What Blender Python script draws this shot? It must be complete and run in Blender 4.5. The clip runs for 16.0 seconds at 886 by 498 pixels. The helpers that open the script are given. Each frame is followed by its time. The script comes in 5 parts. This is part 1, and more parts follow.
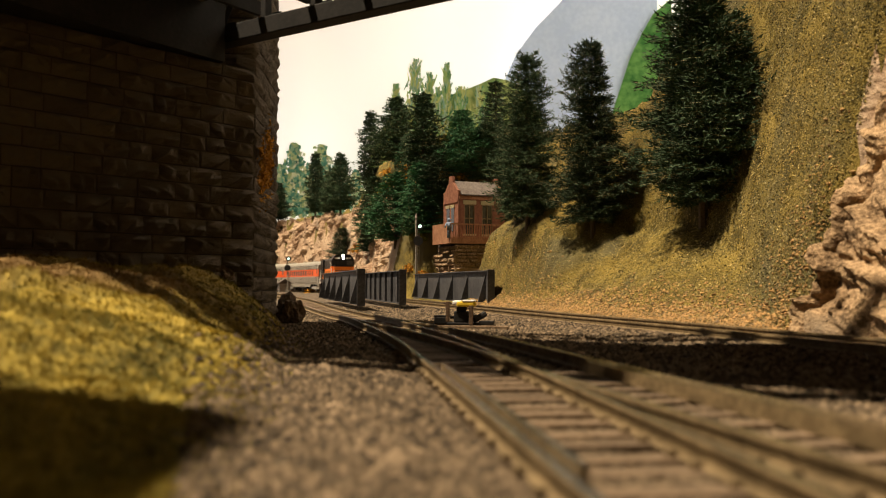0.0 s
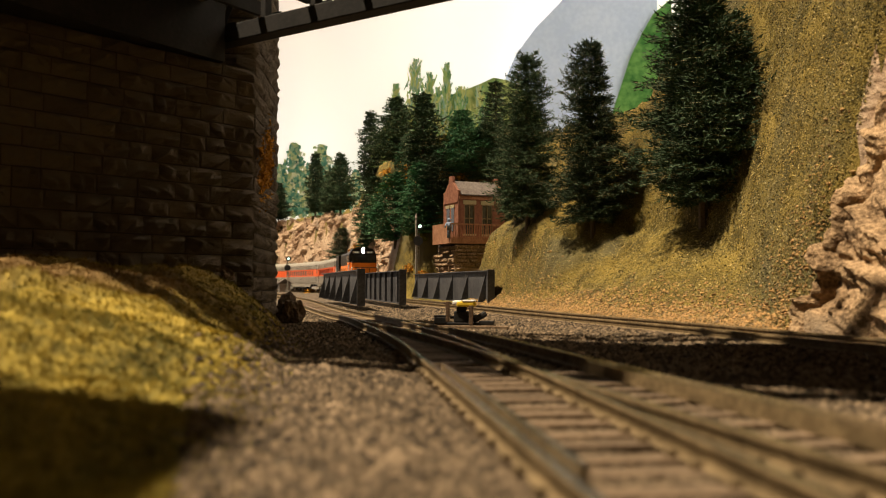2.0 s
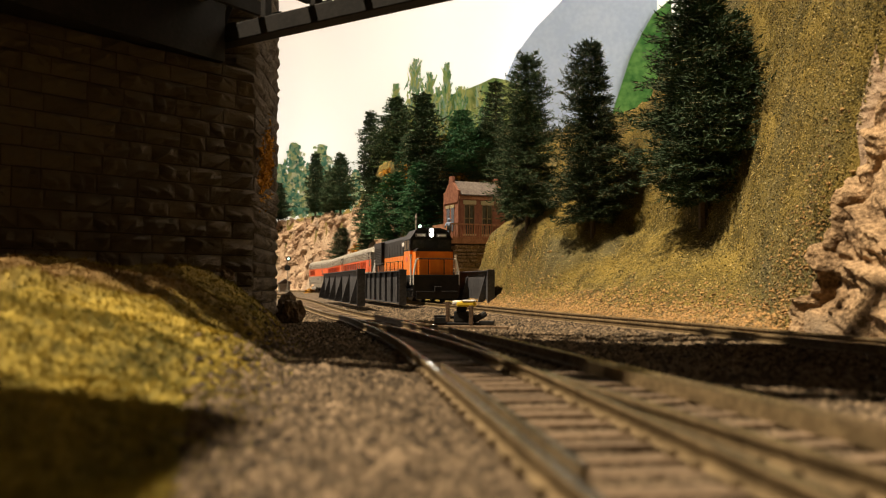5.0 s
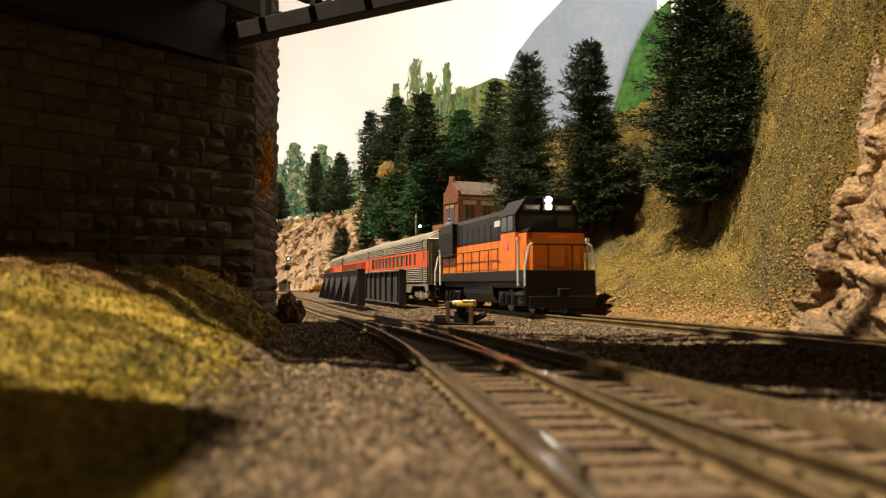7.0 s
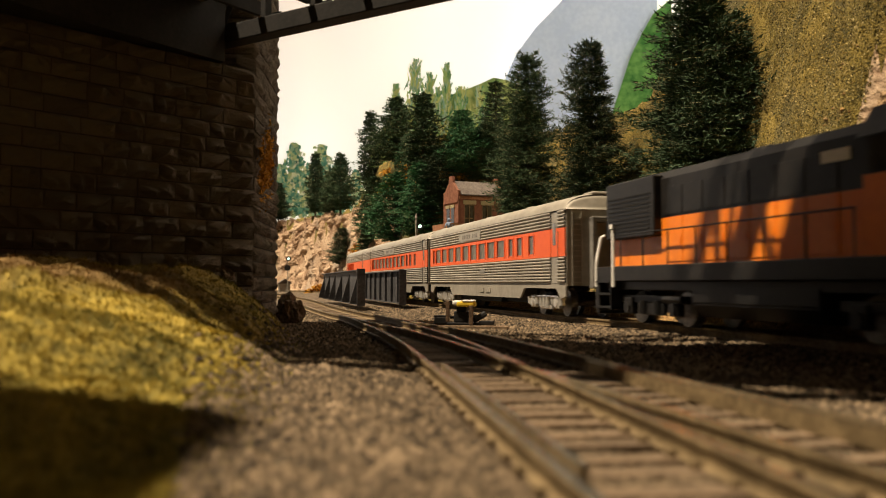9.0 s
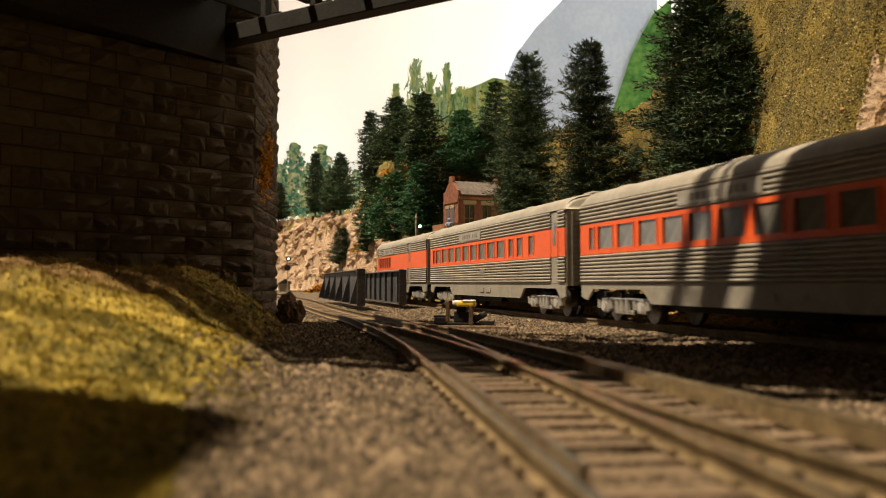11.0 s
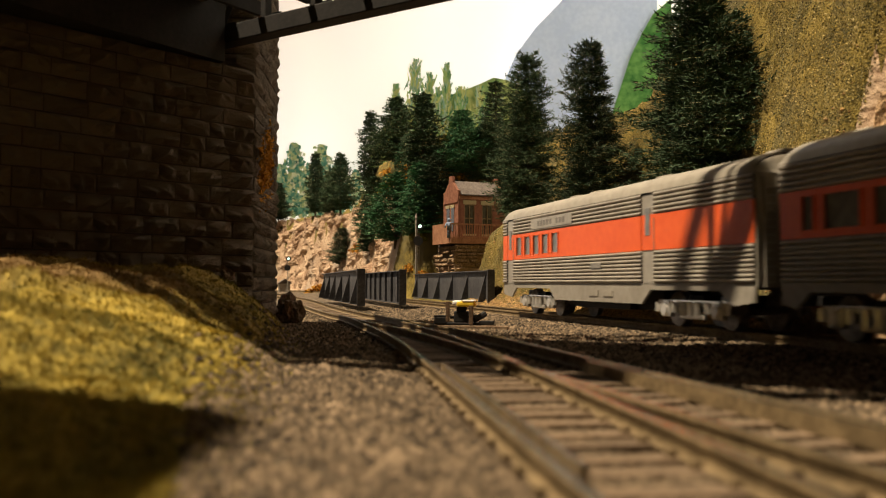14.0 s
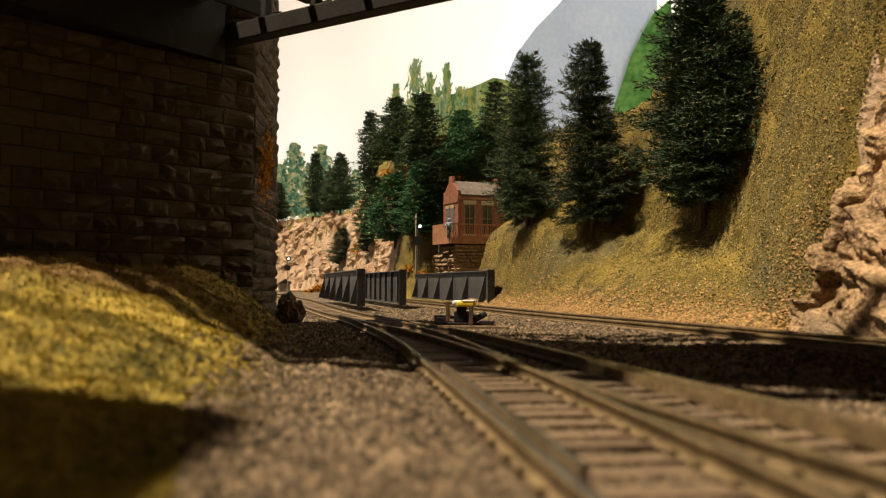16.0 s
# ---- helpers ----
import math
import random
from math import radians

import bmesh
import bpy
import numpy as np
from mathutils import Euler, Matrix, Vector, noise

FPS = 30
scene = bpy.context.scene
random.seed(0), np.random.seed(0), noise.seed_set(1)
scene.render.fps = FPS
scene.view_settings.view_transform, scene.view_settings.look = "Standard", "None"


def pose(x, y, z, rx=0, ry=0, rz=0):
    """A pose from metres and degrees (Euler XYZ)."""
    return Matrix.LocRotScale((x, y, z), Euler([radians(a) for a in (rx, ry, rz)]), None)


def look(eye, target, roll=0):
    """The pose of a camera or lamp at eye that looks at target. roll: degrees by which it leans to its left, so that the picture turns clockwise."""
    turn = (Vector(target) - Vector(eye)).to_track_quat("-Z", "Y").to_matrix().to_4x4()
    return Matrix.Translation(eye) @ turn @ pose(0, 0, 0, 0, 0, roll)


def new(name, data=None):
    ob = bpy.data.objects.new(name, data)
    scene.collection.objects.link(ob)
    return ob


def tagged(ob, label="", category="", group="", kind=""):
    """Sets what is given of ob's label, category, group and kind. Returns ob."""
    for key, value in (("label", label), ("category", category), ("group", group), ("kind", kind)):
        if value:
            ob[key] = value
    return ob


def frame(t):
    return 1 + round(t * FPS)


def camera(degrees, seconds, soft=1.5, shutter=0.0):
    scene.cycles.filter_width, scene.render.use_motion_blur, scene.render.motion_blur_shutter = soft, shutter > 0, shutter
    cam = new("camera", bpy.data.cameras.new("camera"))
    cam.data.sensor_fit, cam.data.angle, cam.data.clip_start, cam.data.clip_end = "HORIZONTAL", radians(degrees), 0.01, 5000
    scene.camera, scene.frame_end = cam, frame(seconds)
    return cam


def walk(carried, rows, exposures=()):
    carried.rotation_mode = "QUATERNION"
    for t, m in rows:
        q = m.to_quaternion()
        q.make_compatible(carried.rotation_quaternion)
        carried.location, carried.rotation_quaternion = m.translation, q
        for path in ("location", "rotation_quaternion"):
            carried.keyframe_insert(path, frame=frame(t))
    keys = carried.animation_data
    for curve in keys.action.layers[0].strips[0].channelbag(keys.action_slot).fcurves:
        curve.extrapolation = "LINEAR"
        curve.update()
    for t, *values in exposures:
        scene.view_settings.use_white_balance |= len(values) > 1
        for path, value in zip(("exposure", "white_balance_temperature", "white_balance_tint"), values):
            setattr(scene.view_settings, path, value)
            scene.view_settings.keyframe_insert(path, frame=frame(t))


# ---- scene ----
# A model railway in 1:87. Lengths below are millimetres; MM turns them into metres.
MM = 0.001

# camera: stands still, close over the rails
cam = camera(54.7, 16.0, soft=0.8, shutter=0.5)
VIEW = pose(0, 0, 15.3 * MM, 92.27, 0, 0)
walk(cam, [(0.0, VIEW), (16.0, VIEW)])
cam.data.dof.use_dof = True
cam.data.dof.focus_distance = 0.52
cam.data.dof.aperture_fstop = 29.0

# light of the room: one strong lamp over the layout, the pale room round it
scene.view_settings.exposure = 0.0
world = bpy.data.worlds.new("world")
scene.world = world
world.use_nodes = True
world.node_tree.nodes["Background"].inputs[0].default_value = (1.0, 0.86, 0.68, 1)
world.node_tree.nodes["Background"].inputs[1].default_value = 0.02
lamp = new("room_lamp", bpy.data.lights.new("room_lamp", "SUN"))
lamp.data.energy, lamp.data.angle, lamp.data.color = 8.2, radians(2.0), (1.0, 0.81, 0.57)
lamp.matrix_world = look((0, 0, 0), (0.43, 0.12, -1.0))

# a weaker unseen fill lamp, added to brighten the abutment's stones
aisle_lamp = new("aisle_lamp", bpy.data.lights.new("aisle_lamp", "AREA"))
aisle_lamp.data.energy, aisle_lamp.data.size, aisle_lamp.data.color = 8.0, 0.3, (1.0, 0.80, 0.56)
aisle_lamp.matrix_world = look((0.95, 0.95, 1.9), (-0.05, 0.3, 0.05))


# ---- materials ----
def mat(name, c1, c2, scale=120.0, rough=0.85, metal=0.0, bump=0.3, fine=6.0, c3=None, vary=0.0, dist=0.0006, spec=0.3, emit=None):
    """Two colours mixed by coarse and fine noise, with relief; c3 adds blotches; vary shifts each object's brightness."""
    m = bpy.data.materials.new(name)
    m.use_nodes = True
    nt = m.node_tree
    b = nt.nodes["Principled BSDF"]
    tex = nt.nodes.new("ShaderNodeTexCoord")
    n1, n2 = nt.nodes.new("ShaderNodeTexNoise"), nt.nodes.new("ShaderNodeTexNoise")
    n1.inputs["Scale"].default_value, n2.inputs["Scale"].default_value = scale, scale * fine
    n1.inputs["Detail"].default_value = n2.inputs["Detail"].default_value = 5
    for n in (n1, n2):
        nt.links.new(tex.outputs["Object"], n.inputs["Vector"])
    add = nt.nodes.new("ShaderNodeMath")
    add.operation = "ADD"
    nt.links.new(n1.outputs["Fac"], add.inputs[0])
    nt.links.new(n2.outputs["Fac"], add.inputs[1])
    ramp = nt.nodes.new("ShaderNodeValToRGB")
    ramp.color_ramp.elements[0].color, ramp.color_ramp.elements[1].color = (*c1, 1), (*c2, 1)
    sub = nt.nodes.new("ShaderNodeMapRange")
    sub.inputs["From Min"].default_value, sub.inputs["From Max"].default_value = 0.78, 1.22
    nt.links.new(add.outputs[0], sub.inputs["Value"])
    nt.links.new(sub.outputs["Result"], ramp.inputs["Fac"])
    col = ramp.outputs["Color"]
    if c3:
        n3 = nt.nodes.new("ShaderNodeTexNoise")
        n3.inputs["Scale"].default_value, n3.inputs["Detail"].default_value = scale * 0.35, 3
        nt.links.new(tex.outputs["Object"], n3.inputs["Vector"])
        r3 = nt.nodes.new("ShaderNodeMapRange")
        r3.inputs["From Min"].default_value, r3.inputs["From Max"].default_value = 0.52, 0.66
        nt.links.new(n3.outputs["Fac"], r3.inputs["Value"])
        mix = nt.nodes.new("ShaderNodeMix")
        mix.data_type = "RGBA"
        nt.links.new(r3.outputs["Result"], mix.inputs["Factor"])
        nt.links.new(col, mix.inputs["A"])
        mix.inputs["B"].default_value = (*c3, 1)
        col = mix.outputs["Result"]
    if vary:
        info = nt.nodes.new("ShaderNodeObjectInfo")
        rng = nt.nodes.new("ShaderNodeMapRange")
        rng.inputs["To Min"].default_value, rng.inputs["To Max"].default_value = 1 - vary, 1 + vary
        nt.links.new(info.outputs["Random"], rng.inputs["Value"])
        hsv = nt.nodes.new("ShaderNodeHueSaturation")
        nt.links.new(rng.outputs["Result"], hsv.inputs["Value"])
        nt.links.new(col, hsv.inputs["Color"])
        col = hsv.outputs["Color"]
    nt.links.new(col, b.inputs["Base Color"])
    b.inputs["Roughness"].default_value, b.inputs["Metallic"].default_value = rough, metal
    b.inputs["Specular IOR Level"].default_value = spec
    if bump:
        bp = nt.nodes.new("ShaderNodeBump")
        bp.inputs["Strength"].default_value, bp.inputs["Distance"].default_value = bump, dist
        nt.links.new(add.outputs[0], bp.inputs["Height"])
        nt.links.new(bp.outputs["Normal"], b.inputs["Normal"])
    if emit:
        b.inputs["Emission Color"].default_value, b.inputs["Emission Strength"].default_value = (*emit[0], 1), emit[1]
    return m


M_TURF = mat("turf", (0.09, 0.076, 0.016), (0.42, 0.31, 0.055), 34, 0.95, 0, 0.9, 14, c3=(0.17, 0.105, 0.035), dist=0.0012)
M_SOIL = mat("hill_soil", (0.05, 0.041, 0.009), (0.24, 0.176, 0.038), 60, 0.95, 0, 1.0, 22, c3=(0.115, 0.10, 0.045), dist=0.0011)
M_BALLAST = mat("ballast", (0.05, 0.038, 0.026), (0.20, 0.15, 0.10), 260, 0.95, 0, 1.0, 4, dist=0.0012)
M_ROCK = mat("rock", (0.22, 0.13, 0.075), (0.50, 0.37, 0.25), 35, 0.9, 0, 1.0, 9, c3=(0.30, 0.24, 0.18), dist=0.002)
M_SLAB = mat("slab_rock", (0.15, 0.095, 0.05), (0.50, 0.34, 0.19), 45, 0.9, 0, 1.0, 16, c3=(0.17, 0.135, 0.095), dist=0.0011)
M_STONE = mat("cut_stone", (0.07, 0.058, 0.044), (0.24, 0.195, 0.145), 110, 0.92, 0, 0.8, 6, vary=0.22, dist=0.0008)
# brown stone, its colour lightened because the lamp misses the footing
M_FOOT = mat("brown_stone", (0.16, 0.10, 0.055), (0.40, 0.28, 0.17), 110, 0.92, 0, 0.8, 6, vary=0.25, dist=0.0008)
M_MORTAR = mat("mortar", (0.04, 0.034, 0.028), (0.08, 0.068, 0.055), 200, 0.95)
M_RAIL_TOP = mat("rail_steel", (0.26, 0.25, 0.21), (0.42, 0.40, 0.33), 90, 0.17, 0.9, 0.05, 8)
M_RAIL_SIDE = mat("rail_rust", (0.10, 0.07, 0.034), (0.21, 0.15, 0.078), 150, 0.8, 0.1, 0.3, 6)
M_TIE = mat("tie", (0.075, 0.052, 0.032), (0.20, 0.14, 0.088), 160, 0.9, 0, 0.4, 6, vary=0.25)
M_BLACK = mat("black_steel", (0.007, 0.007, 0.007), (0.018, 0.016, 0.015), 90, 0.7, 0, 0.15)
M_GIRDER = mat("girder_paint", (0.035, 0.035, 0.04), (0.07, 0.07, 0.075), 70, 0.65, 0, 0.2, 8)
M_NEEDLE = mat("needles", (0.008, 0.028, 0.012), (0.052, 0.090, 0.038), 60, 0.8, 0, 0, 8, vary=0.3)
M_NEEDLE_B = mat("needles_bright", (0.015, 0.070, 0.030), (0.06, 0.18, 0.075), 60, 0.8, 0, 0, 8, vary=0.3)
M_BARK = mat("bark", (0.05, 0.035, 0.02), (0.12, 0.09, 0.06), 200, 0.9)
# the sky sheet is no lamp; its added glow makes it look brightly lit
M_SKY = mat("glowing_backdrop_paint", (0.86, 0.85, 0.82), (0.92, 0.92, 0.92), 1.6, 0.9, 0, 0.0, 5, c3=(0.92, 0.88, 0.80), emit=((1.0, 0.97, 0.93), 0.6))


def tint_sky(m):
    """Tints the sky's colour and glow cream to mauve, stronger high up and towards one side."""
    nt = m.node_tree
    b = nt.nodes["Principled BSDF"]
    tex = nt.nodes.new("ShaderNodeTexCoord")
    sep = nt.nodes.new("ShaderNodeSeparateXYZ")
    nt.links.new(tex.outputs["Object"], sep.inputs[0])
    stretch_map = nt.nodes.new("ShaderNodeMapping")
    stretch_map.inputs["Scale"].default_value = (1.2, 1.2, 6.0)
    nt.links.new(tex.outputs["Object"], stretch_map.inputs["Vector"])
    cloud = nt.nodes.new("ShaderNodeTexNoise")
    cloud.inputs["Scale"].default_value = 1.5
    nt.links.new(stretch_map.outputs[0], cloud.inputs["Vector"])
    side = nt.nodes.new("ShaderNodeMapRange")
    side.inputs["From Min"].default_value, side.inputs["From Max"].default_value = 0.0, -0.30
    nt.links.new(sep.outputs["X"], side.inputs["Value"])
    high = nt.nodes.new("ShaderNodeMapRange")
    high.inputs["From Min"].default_value, high.inputs["From Max"].default_value = 0.35, 0.85
    nt.links.new(sep.outputs["Z"], high.inputs["Value"])
    both = nt.nodes.new("ShaderNodeMath")
    both.operation = "MULTIPLY"
    nt.links.new(side.outputs[0], both.inputs[0])
    nt.links.new(high.outputs[0], both.inputs[1])
    ramp = nt.nodes.new("ShaderNodeValToRGB")
    ramp.color_ramp.elements[0].position, ramp.color_ramp.elements[0].color = 0.40, (0.80, 0.70, 0.58, 1)
    ramp.color_ramp.elements[1].position, ramp.color_ramp.elements[1].color = 0.62, (0.68, 0.61, 0.57, 1)
    nt.links.new(cloud.outputs["Fac"], ramp.inputs["Fac"])
    mix = nt.nodes.new("ShaderNodeMix")
    mix.data_type = "RGBA"
    nt.links.new(both.outputs[0], mix.inputs["Factor"])
    mix.inputs["A"].default_value = (0.90, 0.89, 0.87, 1)
    nt.links.new(ramp.outputs["Color"], mix.inputs["B"])
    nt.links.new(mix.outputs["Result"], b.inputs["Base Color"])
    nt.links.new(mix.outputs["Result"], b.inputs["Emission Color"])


tint_sky(M_SKY)
M_BRICK = mat("brick_red", (0.15, 0.06, 0.036), (0.27, 0.115, 0.07), 220, 0.9, 0, 0.4)
M_ROOF = mat("roof_felt", (0.075, 0.06, 0.052), (0.15, 0.125, 0.108), 90, 0.9)
M_TIMBER = mat("timber", (0.22, 0.10, 0.05), (0.36, 0.18, 0.10), 160, 0.85)
M_ORANGE = mat("orange_paint", (0.80, 0.20, 0.015), (0.88, 0.25, 0.02), 60, 0.42, 0, 0.03, spec=0.4)
M_SILVER = mat("silver_paint", (0.30, 0.275, 0.235), (0.40, 0.37, 0.32), 60, 0.42, 0.25, 0.05)
M_RED = mat("red_band", (0.72, 0.10, 0.02), (0.80, 0.13, 0.03), 60, 0.45, 0, 0.03)


M_GLASS = mat("house_glass", (0.02, 0.02, 0.02), (0.05, 0.045, 0.04), 60, 0.15, 0, 0, spec=0.6)
M_LINTEL = mat("lintel_stone", (0.30, 0.25, 0.14), (0.42, 0.36, 0.22), 200, 0.9)
M_LINTEL_D = mat("sash_paint", (0.14, 0.11, 0.06), (0.22, 0.17, 0.10), 200, 0.8)
M_BLUE = mat("figure_paint", (0.12, 0.16, 0.26), (0.22, 0.28, 0.38), 300, 0.7)
M_GREY = mat("grey_paint", (0.22, 0.21, 0.19), (0.34, 0.32, 0.29), 150, 0.7)
M_GREEN = mat("signal_lens", (0.5, 0.9, 0.7), (0.6, 1.0, 0.8), 50, 0.3, 0, 0, emit=((0.62, 1.0, 0.78), 2.5))
M_BEAM = mat("headlight_lens", (1, 1, 0.95), (1, 1, 0.95), 50, 0.3, 0, 0, emit=((1.0, 0.93, 0.80), 55.0))
M_RUST = mat("rusty_iron", (0.06, 0.04, 0.025), (0.16, 0.10, 0.06), 300, 0.8, 0.2)
M_YELLOW = mat("yellow_paint", (0.62, 0.42, 0.02), (0.75, 0.52, 0.04), 300, 0.45, 0, 0.1)
M_WHITE = mat("white_paint", (0.72, 0.70, 0.66), (0.84, 0.82, 0.79), 300, 0.5, 0, 0.1)
M_AUTUMN = mat("autumn_leaves", (0.26, 0.12, 0.012), (0.62, 0.31, 0.03), 120, 0.9, 0, 0)
M_OLIVE = mat("olive_leaves", (0.08, 0.08, 0.015), (0.22, 0.20, 0.03), 120, 0.9, 0, 0)
M_DARKROCK = mat("dark_rock", (0.05, 0.035, 0.022), (0.16, 0.11, 0.07), 120, 0.95, 0, 0.8, 6)
M_MOUNT = mat("painted_grey", (0.46, 0.60, 0.90), (0.54, 0.68, 0.97), 12, 0.9, 0, 0.3, 8)
M_PGREEN = mat("painted_green", (0.03, 0.14, 0.03), (0.12, 0.30, 0.08), 14, 0.9, 0, 0.1, 6)
M_PRIDGE = mat("painted_olive", (0.14, 0.26, 0.09), (0.42, 0.48, 0.18), 14, 0.9, 0, 0.1, 5)
M_TRUCK = mat("truck_silver", (0.60, 0.59, 0.56), (0.80, 0.78, 0.74), 160, 0.22, 0.6, 0.1)
M_WHEEL = mat("wheel_steel", (0.10, 0.09, 0.08), (0.30, 0.28, 0.25), 120, 0.4, 0.8, 0.1)
M_INNER = mat("car_inner", (0.05, 0.045, 0.04), (0.08, 0.07, 0.06), 60, 0.8)
M_PANE = mat("coach_pane", (0.12, 0.12, 0.11), (0.20, 0.19, 0.175), 60, 0.18, 0, 0, spec=0.5)
M_ROOFPAINT = mat("roof_paint", (0.25, 0.23, 0.19), (0.34, 0.31, 0.26), 60, 0.5, 0.1, 0.08)
M_SKIRT = mat("skirt_paint", (0.24, 0.22, 0.185), (0.32, 0.295, 0.25), 60, 0.55, 0.1, 0.08)
M_DULL = mat("dull_grey", (0.16, 0.15, 0.14), (0.24, 0.23, 0.21), 90, 0.7)
M_BLACK2 = mat("loco_black", (0.009, 0.009, 0.009), (0.019, 0.017, 0.016), 60, 0.45, 0, 0.06, spec=0.25)
M_CABGLASS = mat("cab_glass", (0.03, 0.03, 0.03), (0.06, 0.056, 0.05), 60, 0.12, 0, 0, spec=0.5)
M_EMBLEM = mat("emblem_red", (0.70, 0.12, 0.12), (0.80, 0.30, 0.28), 600, 0.5, 0, 0)


def island_mat(name, colours, rough=0.9, patch=None):
    """A colour picked for each loose piece from a short range."""
    m = bpy.data.materials.new(name)
    m.use_nodes = True
    nt = m.node_tree
    g = nt.nodes.new("ShaderNodeNewGeometry")
    r = nt.nodes.new("ShaderNodeValToRGB")
    while len(r.color_ramp.elements) < len(colours):
        r.color_ramp.elements.new(0.5)
    for i, c in enumerate(colours):
        r.color_ramp.elements[i].position = i / (len(colours) - 1)
        r.color_ramp.elements[i].color = (*c, 1)
    nt.links.new(g.outputs["Random Per Island"], r.inputs["Fac"])
    b = nt.nodes["Principled BSDF"]
    col = r.outputs["Color"]
    if patch:
        tex, ns, mr, mix = (nt.nodes.new("ShaderNode" + k) for k in ("TexCoord", "TexNoise", "MapRange", "Mix"))
        ns.inputs["Scale"].default_value, ns.inputs["Detail"].default_value = patch[0], 6
        nt.links.new(tex.outputs["Object"], ns.inputs["Vector"])
        mr.inputs["From Min"].default_value, mr.inputs["From Max"].default_value = 0.40, 0.62
        nt.links.new(ns.outputs["Fac"], mr.inputs["Value"])
        mix.data_type, mix.blend_type = "RGBA", "MULTIPLY"
        mix.inputs["B"].default_value = (*patch[1], 1)
        nt.links.new(mr.outputs["Result"], mix.inputs["Factor"])
        nt.links.new(col, mix.inputs["A"])
        col = mix.outputs["Result"]
    nt.links.new(col, b.inputs["Base Color"])
    b.inputs["Roughness"].default_value = rough
    b.inputs["Specular IOR Level"].default_value = 0.2
    return m


M_PEBBLE = island_mat("pebble", [(0.018, 0.0135, 0.009), (0.08, 0.06, 0.039), (0.135, 0.099, 0.062), (0.26, 0.19, 0.122)])
M_TALUS = island_mat("talus_crumb", [(0.09, 0.055, 0.02), (0.24, 0.145, 0.055), (0.45, 0.27, 0.11), (0.30, 0.19, 0.08), (0.17, 0.13, 0.075)])
# the palest crumb colour is a painted glint among the olive and ochre
M_FOAM = island_mat("foam_crumb", [(0.016, 0.013, 0.004), (0.14, 0.106, 0.022), (0.33, 0.235, 0.045), (0.62, 0.48, 0.20), (0.125, 0.117, 0.045), (0.03, 0.026, 0.007)], patch=(24, (0.62, 0.72, 1.0)))
M_FOAM_Y = mat("turf_fibre", (0.075, 0.075, 0.015), (0.44, 0.33, 0.052), 34, 0.9, 0, 0, 16, c3=(0.19, 0.11, 0.03))
M_TWIG = mat("dry_twig", (0.20, 0.17, 0.09), (0.42, 0.37, 0.22), 200, 0.8, 0, 0)
M_PTEAL = island_mat("painted_teal", [(0.03, 0.14, 0.12), (0.09, 0.27, 0.22), (0.20, 0.40, 0.30), (0.42, 0.50, 0.24), (0.60, 0.68, 0.55)])
M_PTREE = island_mat("painted_leaf", [(0.05, 0.17, 0.10), (0.14, 0.32, 0.15), (0.30, 0.44, 0.16), (0.52, 0.54, 0.20), (0.20, 0.38, 0.30), (0.40, 0.52, 0.42)])


# ---- helpers for building, in millimetres ----
def thing(name, label, category, x=0, y=0, z=0, rz=0, group=""):
    ob = tagged(new(name), label, category, group)
    ob.matrix_basis = pose(x * MM, y * MM, z * MM, 0, 0, rz)
    return ob


def part(name, bm, material, parent=None, label="", smooth=False):
    bmesh.ops.recalc_face_normals(bm, faces=bm.faces)
    me = bpy.data.meshes.new(name)
    for v in bm.verts:
        v.co *= MM
    bm.to_mesh(me)
    bm.free()
    return link_mesh(name, me, material, parent, label, smooth)


def link_mesh(name, me, material, parent=None, label="", smooth=False):
    me.materials.append(material)
    if smooth:
        me.polygons.foreach_set("use_smooth", [True] * len(me.polygons))
    ob = new(name, me)
    if parent:
        ob.parent = parent
    if label:
        ob["label"] = label
    return ob


def raw(name, verts, faces, material, parent=None, label="", smooth=False):
    me = bpy.data.meshes.new(name)
    me.from_pydata((np.asarray(verts, float) * MM).tolist(), [], faces if isinstance(faces, list) else faces.tolist())
    return link_mesh(name, me, material, parent, label, smooth)


def box(bm, x0, x1, y0, y1, z0, z1, bevel=0.0, m=None):
    r = bmesh.ops.create_cube(bm, size=1)
    vs = r["verts"]
    for v in vs:
        v.co = Vector(((x0 + x1) / 2 + v.co.x * (x1 - x0), (y0 + y1) / 2 + v.co.y * (y1 - y0), (z0 + z1) / 2 + v.co.z * (z1 - z0)))
    if bevel:
        es = {e for v in vs for e in v.link_edges}
        r2 = bmesh.ops.bevel(bm, geom=list(es), offset=bevel, segments=2, affect="EDGES", profile=0.5)
        vs = list({v for f in r2["faces"] for v in f.verts} | {v for v in vs if v.is_valid})
    if m:
        bmesh.ops.transform(bm, matrix=m, verts=vs)
    return vs


def cyl(bm, p, q, r, n=10, r2=None):
    p, q = Vector(p), Vector(q)
    d = q - p
    m = Matrix.Translation((p + q) / 2) @ d.to_track_quat("Z", "Y").to_matrix().to_4x4()
    return bmesh.ops.create_cone(bm, cap_ends=True, segments=n, radius1=r, radius2=r if r2 is None else r2, depth=d.length, matrix=m)["verts"]


def boxes(*args, bevel=0.0):
    bm = bmesh.new()
    for a in args:
        box(bm, *a, bevel=bevel)
    return bm


